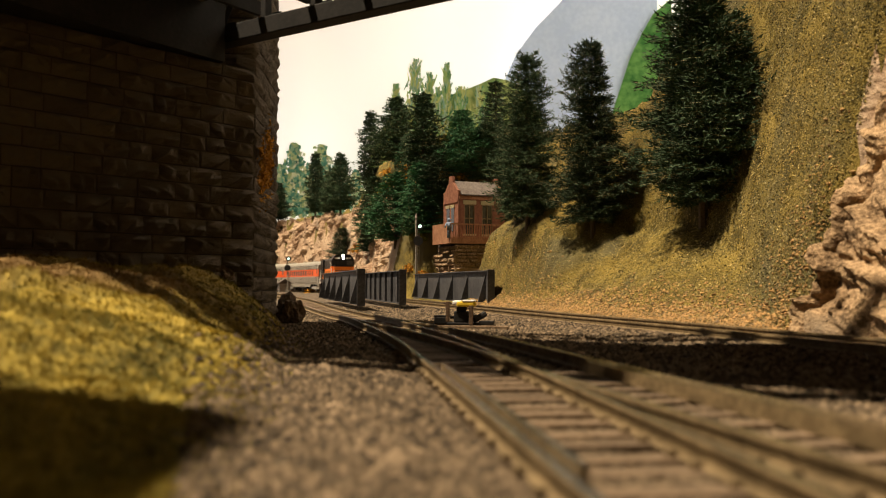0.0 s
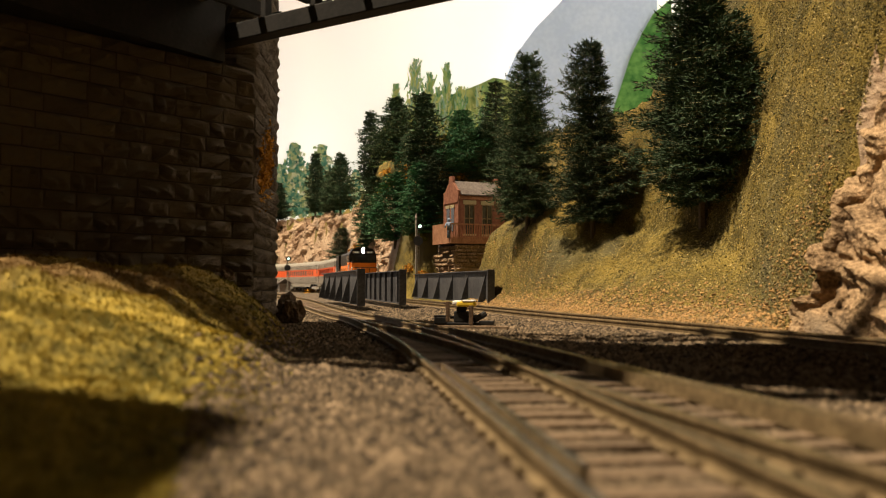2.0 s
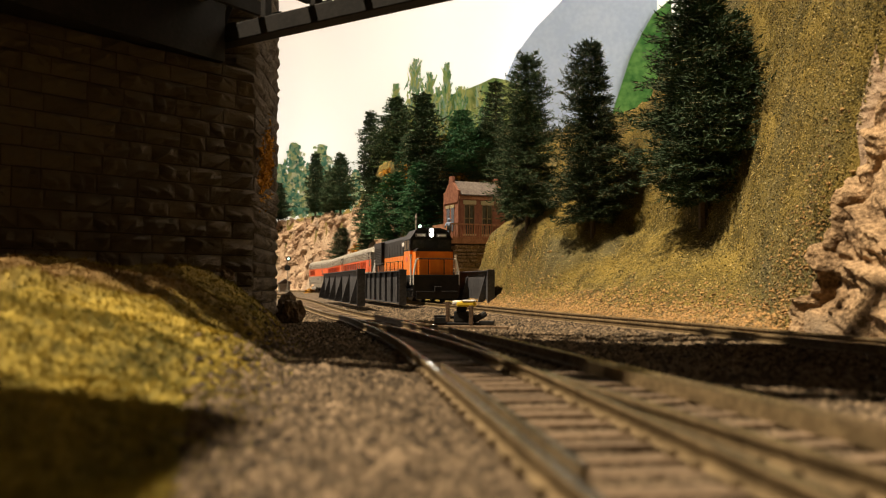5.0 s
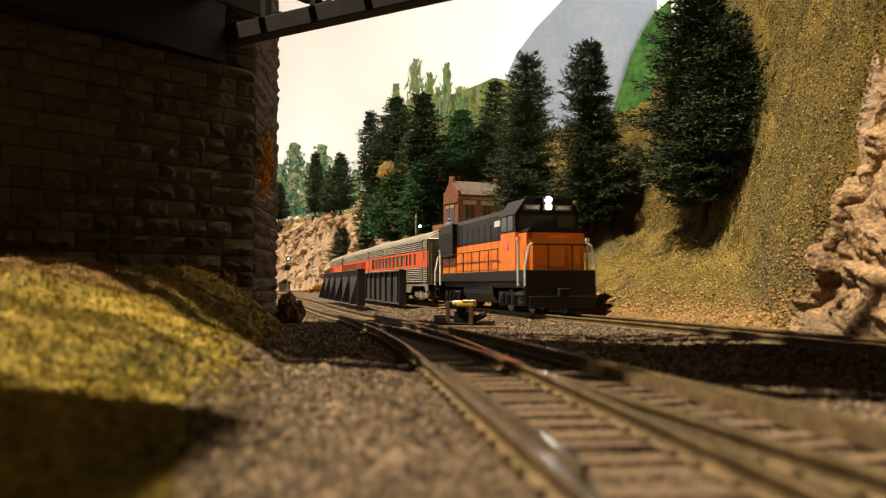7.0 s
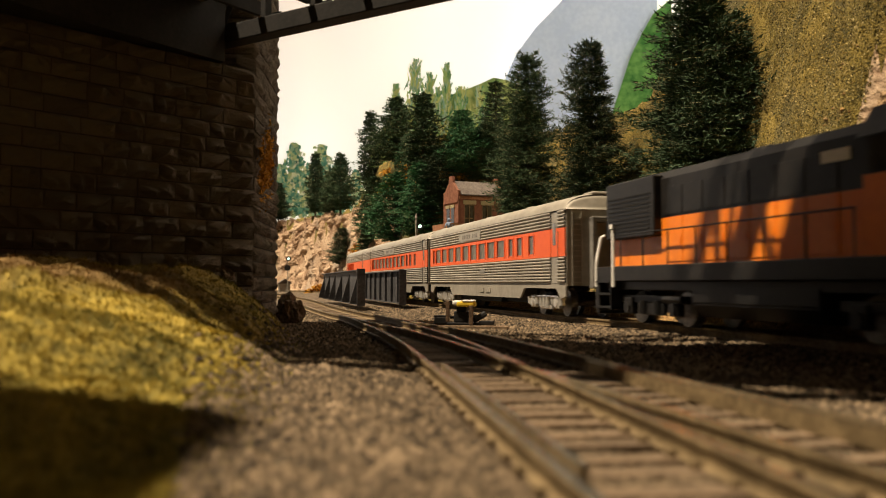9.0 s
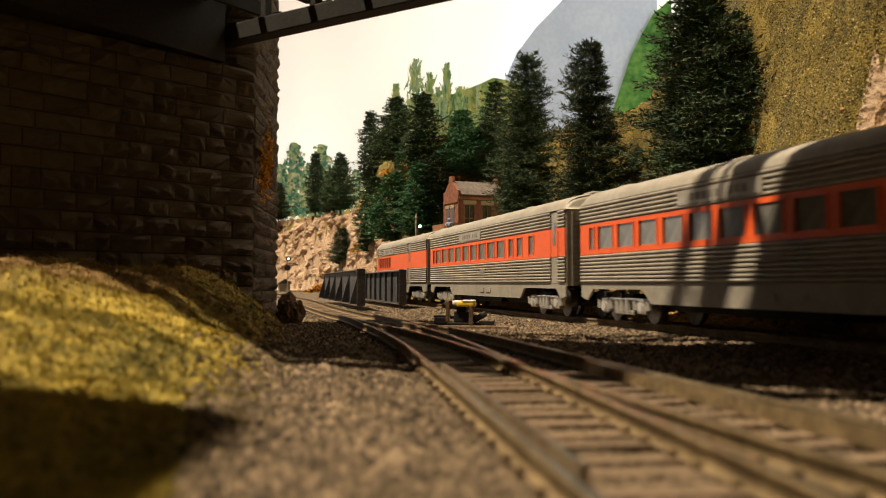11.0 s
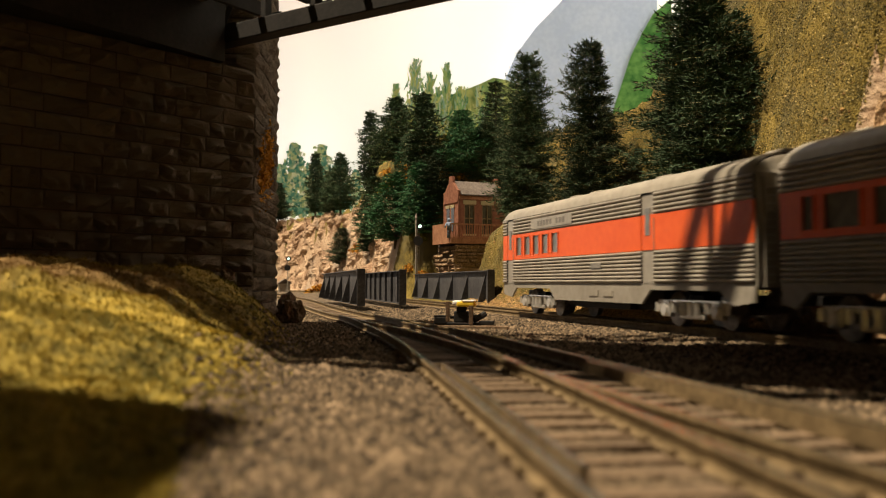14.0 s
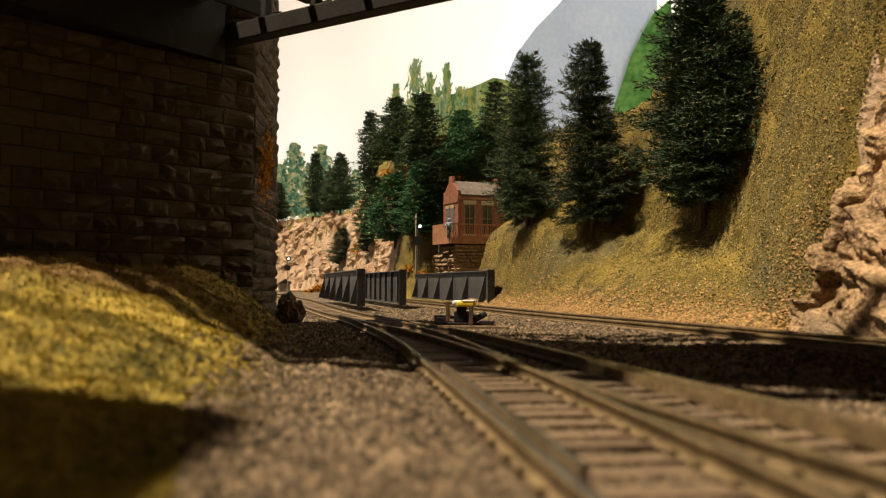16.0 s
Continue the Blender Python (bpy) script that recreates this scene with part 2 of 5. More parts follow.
# ---- tracks in plan ----
def spline(nodes, step=2.0):
    """Points every step millimetres along a smooth line through the nodes: x, y, heading."""
    p = np.array(nodes, float)
    p = np.vstack([2 * p[0] - p[1], p, 2 * p[-1] - p[-2]])
    out = []
    for i in range(1, len(p) - 2):
        a, b, c, d = p[i - 1], p[i], p[i + 1], p[i + 2]
        u = np.linspace(0, 1, 60, endpoint=False)[:, None]
        out.append(0.5 * (2 * b + (c - a) * u + (2 * a - 5 * b + 4 * c - d) * u ** 2 + (3 * b - a - 3 * c + d) * u ** 3))
    q = np.vstack(out + [p[-2:-1]])
    s = np.concatenate([[0], np.cumsum(np.hypot(*np.diff(q, axis=0).T))])
    t = np.arange(0, s[-1], step)
    return np.stack([np.interp(t, s, q[:, 0]), np.interp(t, s, q[:, 1])], 1)


MAIN = spline([(-1500, 1960), (-1100, 1950), (-850, 1925), (-600, 1880), (-430, 1805), (-300, 1680), (-206, 1480), (-152, 1285), (-114, 1105), (-57, 857), (-44, 797),
               (-4, 640), (35.7, 482), (50.7, 420), (86, 300), (102.6, 236), (168, -10), (236, -260), (310, -540), (390, -840), (480, -1180)])
MAIN_S = np.arange(len(MAIN)) * 2.0
NEAR = spline([(-330, 1500), (-262, 1290), (-196, 1040), (-130, 790), (-84, 580), (-52, 450), (-33, 382), (-8, 260), (5.5, 170), (17.8, 76), (28, 0), (46, -120), (70, -300)])
TURN = spline([(-33, 382), (-6, 293), (9.6, 232), (23.3, 165), (39.5, 93), (61, 5), (94, -120), (150, -300)])
MAIN_Z, NEAR_Z = 0.8, 0.0          # tops of the rails


def main_at(s):
    return np.array([np.interp(s, MAIN_S, MAIN[:, 0]), np.interp(s, MAIN_S, MAIN[:, 1])])


def beside(x, y):
    """Distance to the right of the main line, seen along the way the train comes from (positive on the hill's side)."""
    d = np.full(np.shape(x), 1e9)
    sign = np.ones(np.shape(x))
    pts = MAIN[::8]
    for a, b in zip(pts[:-1], pts[1:]):
        t = b - a
        L = np.hypot(*t)
        u = np.clip(((x - a[0]) * t[0] + (y - a[1]) * t[1]) / L ** 2, 0, 1)
        dx, dy = x - a[0] - u * t[0], y - a[1] - u * t[1]
        r = np.hypot(dx, dy)
        c = (t[0] * dy - t[1] * dx) / L
        sign = np.where(r < d, np.sign(c), sign)
        d = np.minimum(d, r)
    return d * sign


# ---- terrain ----
def waves(x, y, seed, scale, octaves=4):
    """Soft noise made of random waves, for whole arrays."""
    rng = np.random.default_rng(seed)
    out = np.zeros(np.shape(x))
    amp, k = 1.0, 2 * np.pi / scale
    for _ in range(octaves):
        for _ in range(5):
            a, p = rng.uniform(0, 2 * np.pi, 2)
            out += amp * np.sin(k * (x * np.cos(a) + y * np.sin(a)) * rng.uniform(0.7, 1.4) + p) / 2.2
        amp, k = amp * 0.5, k * 2.1
    return out / 2


def smooth(a, b, v):
    u = np.clip((v - a) / (b - a), 0, 1)
    return u * u * (3 - 2 * u)


def bank_edge(x, y):
    """Distance inside the grassy bank beside the stone wall."""
    return -x - np.interp(y, [0, 60, 120, 200, 300, 345, 400], [14, 20, 27, 37, 52, 72, 130])


def ground_z(x, y):
    x, y = np.asarray(x, float), np.asarray(y, float)
    d = beside(x, y)
    z = -3.4 + 0.35 * waves(x, y, 1, 22)
    z = z + (MAIN_Z - 2.9 - z) * smooth(34, 15, np.abs(d)) * (0.97)
    # hill beside the main line: talus, then a steep bank whose crest drops farther off
    crest = 300 + (100 - 300) * smooth(430, 560, y) + 95 * smooth(880, 1060, y) + 10 * smooth(1250, 1400, y) - 60 * smooth(1430, 1560, y)
    near = 15 * smooth(282, 262, y) + 42 * smooth(660, 700, y) * smooth(960, 920, y)
    talus = 0.78 * np.maximum(d - 19 - near, 0)
    steep = np.interp(y, [200, 285, 335, 390, 430, 560, 850, 1000, 3000], [20, 22, 42, 68, 78, 90, 90, 26, 22])
    dd = d + (1.7 * waves(x * 3, y, 21, 20, 3) + 1.6 * waves(x * 1.5, y, 22, 9, 2) * 0.5) * smooth(40, 70, d)
    bank = talus + 3.2 * np.maximum(dd - steep - near, 0)
    rough = waves(x, y, 3, 60) * 3.0 * smooth(19, 60, d) + waves(x, y, 8, 240) * 9 * smooth(40, 120, d)
    rough = rough + (1.5 + 2.0 * smooth(470, 520, y) * smooth(640, 600, y)) * waves(x, y, 15, 15, 2) * smooth(20, 36, d) + 9 * (1 - np.abs(waves(x, y, 17, 70, 4))) * smooth(25, 50, d) * smooth(860, 960, y)
    rough = rough + 36 * smooth(31, 45, d) * smooth(480, 570, y) * smooth(700, 660, y) + 1.6 * waves(x, y, 19, 26, 3) * smooth(22, 40, d)
    hill = np.minimum(bank, crest) + rough
    z = np.where(d > 18, np.maximum(z, z + hill), z)
    # grassy bank that falls from the stone wall to the track
    e = bank_edge(x, y)
    bank2 = (0.5 + 0.42 * smooth(200, 290, y)) * np.maximum(e, 0) * smooth(400, 345, y) * smooth(30, 210, y)
    bank2 = 25 * np.tanh(bank2 / 25)
    z = z + np.where(y < 420, bank2 + (2.6 * waves(x, y, 5, 46) + 1.5 * waves(x, y, 6, 19, 2)) * smooth(0, 14, e) * smooth(400, 350, y), 0)
    # level ground for the brick house
    c, q = math.cos(radians(25)), math.sin(radians(25))
    u, v = (x - 15.9) * c + (y - 862) * q, -(x - 15.9) * q + (y - 862) * c
    out = np.maximum(np.maximum(-17 - u, u - 54), np.maximum(-11 - v, v - 40))
    return np.minimum(z, 49 + np.maximum(out, 0) * 3.0)


def axis(lo, hi, flo, fhi, fine, coarse):
    a = [flo]
    while a[-1] < fhi:
        a.append(a[-1] + fine)
    st = fine
    while a[-1] < hi:
        st = min(st * 1.12, coarse)
        a.append(a[-1] + st)
    st = fine
    while a[0] > lo:
        st = min(st * 1.12, coarse)
        a.insert(0, a[0] - st)
    return np.array(a)


GRID = {}


def lie_z(x, y):
    """Height of the built ground, between its grid lines."""
    xs, ys, Z = GRID["x"], GRID["y"], GRID["z"]
    i, j = np.clip(np.searchsorted(xs, x) - 1, 0, len(xs) - 2), np.clip(np.searchsorted(ys, y) - 1, 0, len(ys) - 2)
    u, v = (x - xs[i]) / (xs[i + 1] - xs[i]), (y - ys[j]) / (ys[j + 1] - ys[j])
    return (Z[j, i] * (1 - u) + Z[j, i + 1] * u) * (1 - v) + (Z[j + 1, i] * (1 - u) + Z[j + 1, i + 1] * u) * v


def build_ground():
    xs, ys = axis(-1700, 900, -180, 240, 2.4, 22), axis(-1220, 2300, 30, 660, 2.6, 14)
    X, Y = np.meshgrid(xs, ys)
    Z = ground_z(X, Y)
    GRID.update(x=xs, y=ys, z=Z)
    n, m = X.shape
    idx = np.arange(n * m).reshape(n, m)
    f = np.stack([idx[:-1, :-1], idx[:-1, 1:], idx[1:, 1:], idx[1:, :-1]], -1).reshape(-1, 4)
    ob = raw("ground", np.stack([X, Y, Z], -1).reshape(-1, 3), f, M_SOIL, smooth=True)
    me = ob.data
    for mm in (M_BALLAST, M_TURF, M_ROCK):
        me.materials.append(mm)
    c = (np.stack([X, Y, Z], -1).reshape(-1, 3))[f].mean(1)
    d = beside(c[:, 0], c[:, 1]) + 2.5 * waves(c[:, 0], c[:, 1], 11, 26)
    e = bank_edge(c[:, 0], c[:, 1]) + 4 * waves(c[:, 0], c[:, 1], 12, 30)
    k = np.where(d < 19, 1, 0)
    k = np.where((e > 3) & (c[:, 1] < 430) & (d < 0), 2, k)
    rk = ((d > 19) & (c[:, 1] < 275 + 6 * waves(c[:, 0], c[:, 1], 13, 50)) & (c[:, 2] < 90)) | ((d > 16) & (c[:, 1] > 1010 + 30 * waves(c[:, 0], c[:, 1], 14, 60)) & (c[:, 2] < 120 + 25 * waves(c[:, 0], c[:, 1], 16, 90)))
    k = np.where(rk, 3, k)
    me.polygons.foreach_set("material_index", k.astype(np.int32))
    tagged(ob, "ochre turf, grey ballast and tan rock of the layout", "ground", kind="structure")


build_ground()


def build_track(name, line, top, label):
    tr = thing(name, label, "railway track")
    t = np.gradient(line, axis=0)
    t /= np.hypot(t[:, 0], t[:, 1])[:, None]
    nrm = np.stack([t[:, 1], -t[:, 0]], 1)
    for off in (-8.25, 8.25):
        c = line + nrm * (off + np.sign(off) * 0.45)
        prof = [(-0.5, 0), (0.5, 0), (0.6, -0.15), (0.6, -0.65), (0.28, -0.85), (0.28, -2.1), (1.1, -2.5), (-1.1, -2.5), (-0.28, -2.1), (-0.28, -0.85), (-0.6, -0.65), (-0.6, -0.15)]
        v = np.concatenate([np.column_stack([c + nrm * a, np.full(len(c), top + b)]) for a, b in prof])
        n, k = len(c), len(prof)
        f = []
        for j in range(k):
            a0, b0 = j * n, ((j + 1) % k) * n
            f += [(a0 + i, a0 + i + 1, b0 + i + 1, b0 + i) for i in range(n - 1)]
        ob = raw("rail", v, f, M_RAIL_SIDE, tr)
        ob.data.materials.append(M_RAIL_TOP)
        ob.data.polygons.foreach_set("material_index", [1 if i < n - 1 else 0 for i in range(len(f))])
    return tr


def tie_mesh(length):
    bm = bmesh.new()
    box(bm, -length / 2, length / 2, -1.5, 1.5, -1.9, 0, bevel=0.15)
    for v in bm.verts:
        v.co *= MM
    me = bpy.data.meshes.new("tie")
    bm.to_mesh(me)
    bm.free()
    me.materials.append(M_TIE)
    return me


TIE, SHORT_TIE = tie_mesh(26), tie_mesh(20)


def spike_mesh():
    bm = bmesh.new()
    box(bm, -0.55, 0.55, -0.45, 0.45, 0, 0.75, bevel=0.12)
    for v in bm.verts:
        v.co *= MM
    me = bpy.data.meshes.new("spike")
    bm.to_mesh(me)
    bm.free()
    me.materials.append(M_RAIL_SIDE)
    return me


SPIKE = spike_mesh()


def build_ties(tr, line, top, lo, hi, pitch=7.2):
    rng = random.Random(4)
    for i in range(0, len(line) - 1):
        s = i * 2.0
        if not (lo <= line[i][1] <= hi) or (s % pitch) >= 2.0:
            continue
        t = line[i + 1] - line[i]
        ob = new("tie", TIE if tr is main_track else SHORT_TIE)
        ob.parent = tr
        ob.matrix_basis = pose(line[i][0] * MM, line[i][1] * MM, (top - 2.4 + rng.uniform(-0.1, 0.1)) * MM, 0, 0, math.degrees(math.atan2(t[1], t[0])) + 90 + rng.uniform(-1.2, 1.2))
        if tr is not main_track and line[i][1] < 230:
            turn = math.atan2(t[1], t[0]) - math.pi / 2
            for off in (-10.1, -7.2, 7.2, 10.1):
                sp = new("spike", SPIKE)
                sp.parent = tr
                sp.matrix_basis = pose((line[i][0] + off * math.cos(turn)) * MM, (line[i][1] + off * math.sin(turn)) * MM, (top - 2.5) * MM, 0, 0, math.degrees(turn))


main_track = build_track("railway_track", MAIN, MAIN_Z, "weathered main line track on grey ballast")
near_track = build_track("railway_track", NEAR, NEAR_Z, "weathered siding track with a rusty turnout")
turn_track = build_track("railway_track", TURN, NEAR_Z, "weathered track diverging from the turnout")
build_ties(main_track, MAIN, MAIN_Z, -60, 1420)
build_ties(near_track, NEAR, NEAR_Z, -20, 900)
build_ties(turn_track, TURN, NEAR_Z, -20, 175)

def sheet(bm, prof, y0, y1):
    """A strip of faces that carries the profile of x, z from y0 to y1."""
    a = [bm.verts.new((x, y0, z)) for x, z in prof]
    b = [bm.verts.new((x, y1, z)) for x, z in prof]
    for i in range(len(prof) - 1):
        bm.faces.new((a[i], a[i + 1], b[i + 1], b[i]))


def solid(bm, prof, y0, y1, scale=((1, 1), (1, 1))):
    """A closed prism over the profile of x, z."""
    a = [bm.verts.new((x, y0, z)) for x, z in prof]
    b = [bm.verts.new((x, y1, z)) for x, z in prof]
    n = len(prof)
    bm.faces.new(a[::-1])
    bm.faces.new(b)
    for i in range(n):
        j = (i + 1) % n
        bm.faces.new((a[i], a[j], b[j], b[i]))


# ---- cut stone abutment that carries the bridge ----
def stone_meshes(count, seed):
    """Rough-faced blocks of unit size: front at y = 0 bulging towards -y."""
    out = []
    rng = random.Random(seed)
    for _ in range(count):
        nx, nz = 5, 4
        vs, fs = [], []
        ph = [rng.uniform(0, 6) for _ in range(4)]
        for j in range(nz):
            for i in range(nx):
                u, w = i / (nx - 1), j / (nz - 1)
                edge = min(u, 1 - u) * min(w, 1 - w)
                bulge = (0.0 if edge == 0 else 0.22 + rng.uniform(-0.17, 0.30) + 0.05 * math.sin(5 * u + ph[0]) * math.cos(4 * w + ph[1]))
                ju, jw = (0, 0) if edge == 0 else (rng.uniform(-0.06, 0.06), rng.uniform(-0.07, 0.07))
                vs.append((u - 0.5 + ju, -bulge, w - 0.5 + jw))
        for j in range(nz - 1):
            for i in range(nx - 1):
                a = j * nx + i
                fs += [(a, a + 1, a + nx + 1), (a, a + nx + 1, a + nx)]
        n = len(vs)
        rim = [i for i in range(nx)] + [nx * j + nx - 1 for j in range(1, nz)] + [nx * (nz - 1) + i for i in range(nx - 2, -1, -1)] + [nx * j for j in range(nz - 2, 0, -1)]
        for k in rim:
            vs.append((vs[k][0], 0.5, vs[k][2]))
        for k in range(len(rim)):
            k2 = (k + 1) % len(rim)
            fs.append((rim[k], n + k, n + k2, rim[k2]))
        me = bpy.data.meshes.new("stone")
        me.from_pydata(vs, [], fs)
        me.materials.append(M_STONE)
        out.append(me)
    return out


STONES = stone_meshes(9, 21)


def lay_stones(parent, origin, rz, length, z0, z1, course, seed, lo=9.0, hi=19.0, depth=7.0):
    """Courses of rough blocks along a wall's face; origin is the face's right-hand end, seen from the front."""
    rng = random.Random(seed)
    base = pose(origin[0] * MM, origin[1] * MM, 0, 0, 0, rz)
    z = z0
    while z < z1 - 1:
        h = min(course * rng.uniform(0.88, 1.12), z1 - z)
        x = 0.0 if rng.random() < 0.5 else -0.01
        while x > -length:
            w = min(rng.uniform(lo, hi), length + x) if length + x > 3 else length + x + 0.2
            ob = new("stone", rng.choice(STONES))
            ob.parent = parent
            ob.matrix_basis = base @ pose((x - w / 2) * MM, rng.uniform(-0.3, 0.3) * MM, (z + h / 2) * MM, rng.uniform(-1, 1), 0, rng.uniform(-1, 1)) @ Matrix.Diagonal(((w - 0.55) * MM * (1 if rng.random() < 0.5 else -1), depth * MM * 1.25, (h - 0.5) * MM, 1))
            x -= w
        z += h


def wall_box(bm, origin, rz, x0, x1, y0, y1, z0, z1):
    box(bm, x0, x1, y0, y1, z0, z1, m=Matrix.Translation((origin[0], origin[1], 0)) @ pose(0, 0, 0, 0, 0, rz))


CORNER = (-73.0, 330.0)
abutment = thing("bridge_abutment", "tall abutment of rough dark grey cut stone in the bridge's shade", "abutment")
for nm, args in (("core", (50, -330, -0.3, 0.6, 45, -8, 96.5)), ("back_wall", (50, -330, -4.5, 16, 45, 96.5, 190)), ("side_core", (93.5, 0.3, 66, 0.6, 30, -8, 190))):
    bm = bmesh.new()
    wall_box(bm, CORNER, *args)
    part(nm, bm, M_MORTAR, abutment)
lay_stones(abutment, CORNER, 50, 178, -4, 97.5, 6.1, 3, 7.5, 15.5)
lay_stones(abutment, (CORNER[0] + 66 * math.cos(radians(93.5)), CORNER[1] + 66 * math.sin(radians(93.5))), 93.5, 66, -5, 150, 5.6, 5, 7, 15, 2.6)
lay_stones(abutment, (CORNER[0] - 24 * math.cos(radians(50)) - 16 * math.sin(radians(50)) * 1.0, CORNER[1] - 24 * math.sin(radians(50)) + 16 * math.cos(radians(50))), 50, 60, 97, 150, 7, 9)
lay_stones(abutment, CORNER, 3.5, 30, 97, 150, 7, 19, 20, 30)
# plain block added behind the lens, unseen, to cast shade on the near bank
near_pier = part("near_pier", boxes((-230, -90, -200, 98, -10, 150)), M_STONE)
tagged(near_pier, "unseen plain stone block that shades the near bank", "pier", kind="structure")


# ---- truss bridge overhead ----
def frame_bridge():
    br = thing("truss_bridge", "black steel truss bridge crossing over the tracks", "bridge", -81 + 8, 320 - 5, 105, -33.3)
    L = 420
    for k, y in enumerate((0.0, -112.0)):
        bm = bmesh.new()
        box(bm, -26, L, y - 3.5, y + 3.5, 0, 6.5, bevel=0.4)
        part("bottom_chord", bm, M_BLACK, br)
        bm = bmesh.new()
        box(bm, 10, L - 20, y - 2.4, y + 2.4, 46, 50)
        part("top_chord", bm, M_BLACK, br)
        for i in range(18):
            x = -14 + i * 24
            bm = bmesh.new()
            box(bm, x - 1.1, x + 1.1, y - 1.6, y + 1.6, 6.5, 46)
            part("post", bm, M_BLACK, br)
            if i < 17:
                bm = bmesh.new()
                a, b = ((x, y, 6), (x + 24, y, 46)) if i % 2 == 0 else ((x + 24, y, 6), (x, y, 46))
                cyl(bm, a, b, 1.3, 4)
                part("diagonal", bm, M_BLACK, br)
            bm = bmesh.new()
            box(bm, x - 4, x + 4, y + 3.5, y + 4.0, 1, 10)
            part("gusset", bm, M_BLACK, br)
    for i in range(18):
        x = -14 + i * 24
        bm = bmesh.new()
        box(bm, x - 0.9, x + 0.9, -109, -3.6, 7, 12)
        part("floor_beam", bm, M_BLACK, br)
    bm = bmesh.new()
    box(bm, -60, L, -106, -15, 12, 16)
    part("deck", bm, M_TIE, br)
    part("end_bearing", boxes((-40, -7, -111, -4.2, -7.6, 24)), M_BLACK, br)
    return br


frame_bridge()


# ---- low plate girders beside the far tracks ----
def plate_girder(x, y, straight, label):
    g = thing("plate_girder", label, "girder", x, y, 0.6, 13, "plate girders at the tracks")
    L, H = 276, 23.6
    bm = bmesh.new()
    box(bm, -0.5, 0.5, 0.8, L, 0, H - 0.8)
    part("web", bm, M_GIRDER, g)
    bm = bmesh.new()
    box(bm, -2.2, 2.2, 0, L, H - 0.8, H, bevel=0.15)
    part("top_flange", bm, M_GIRDER, g)
    bm = bmesh.new()
    box(bm, -2.2, 2.2, 0.8, L, 0, 0.8)
    part("bottom_flange", bm, M_GIRDER, g)
    bm = bmesh.new()
    box(bm, -3.2, 2.0, -0.6, 0.8, -0.6, H + 0.5, bevel=0.15)
    part("end_plate", bm, M_GIRDER, g)
    n = 10 if straight else 6
    for i in range(n):
        yy = 14 + i * (L - 28) / (n - 1)
        bm = bmesh.new()
        if straight:
            box(bm, -2.2, -0.5, yy - 0.5, yy + 0.5, 0.8, H - 0.8)
        else:
            vs = [bm.verts.new(p) for p in ((-0.5, yy - 0.6, 0.8), (-6.5, yy - 0.6, 0.8), (-0.5, yy - 0.6, H - 2), (-0.5, yy + 0.6, 0.8), (-6.5, yy + 0.6, 0.8), (-0.5, yy + 0.6, H - 2))]
            for f in ((0, 1, 2), (5, 4, 3), (0, 3, 4, 1), (1, 4, 5, 2), (2, 5, 3, 0)):
                bm.faces.new([vs[k] for k in f])
        part("stiffener", bm, M_GIRDER, g)
    return g


plate_girder(-53, 560, False, "dark grey plate girder with tapering gussets")
plate_girder(-27.5, 597, True, "dark grey plate girder with upright ribs")
plate_girder(34, 597, False, "dark grey plate girder below the brick house")


# ---- brick house on its stone footing ----
FOOT_STONES = stone_meshes(5, 33)


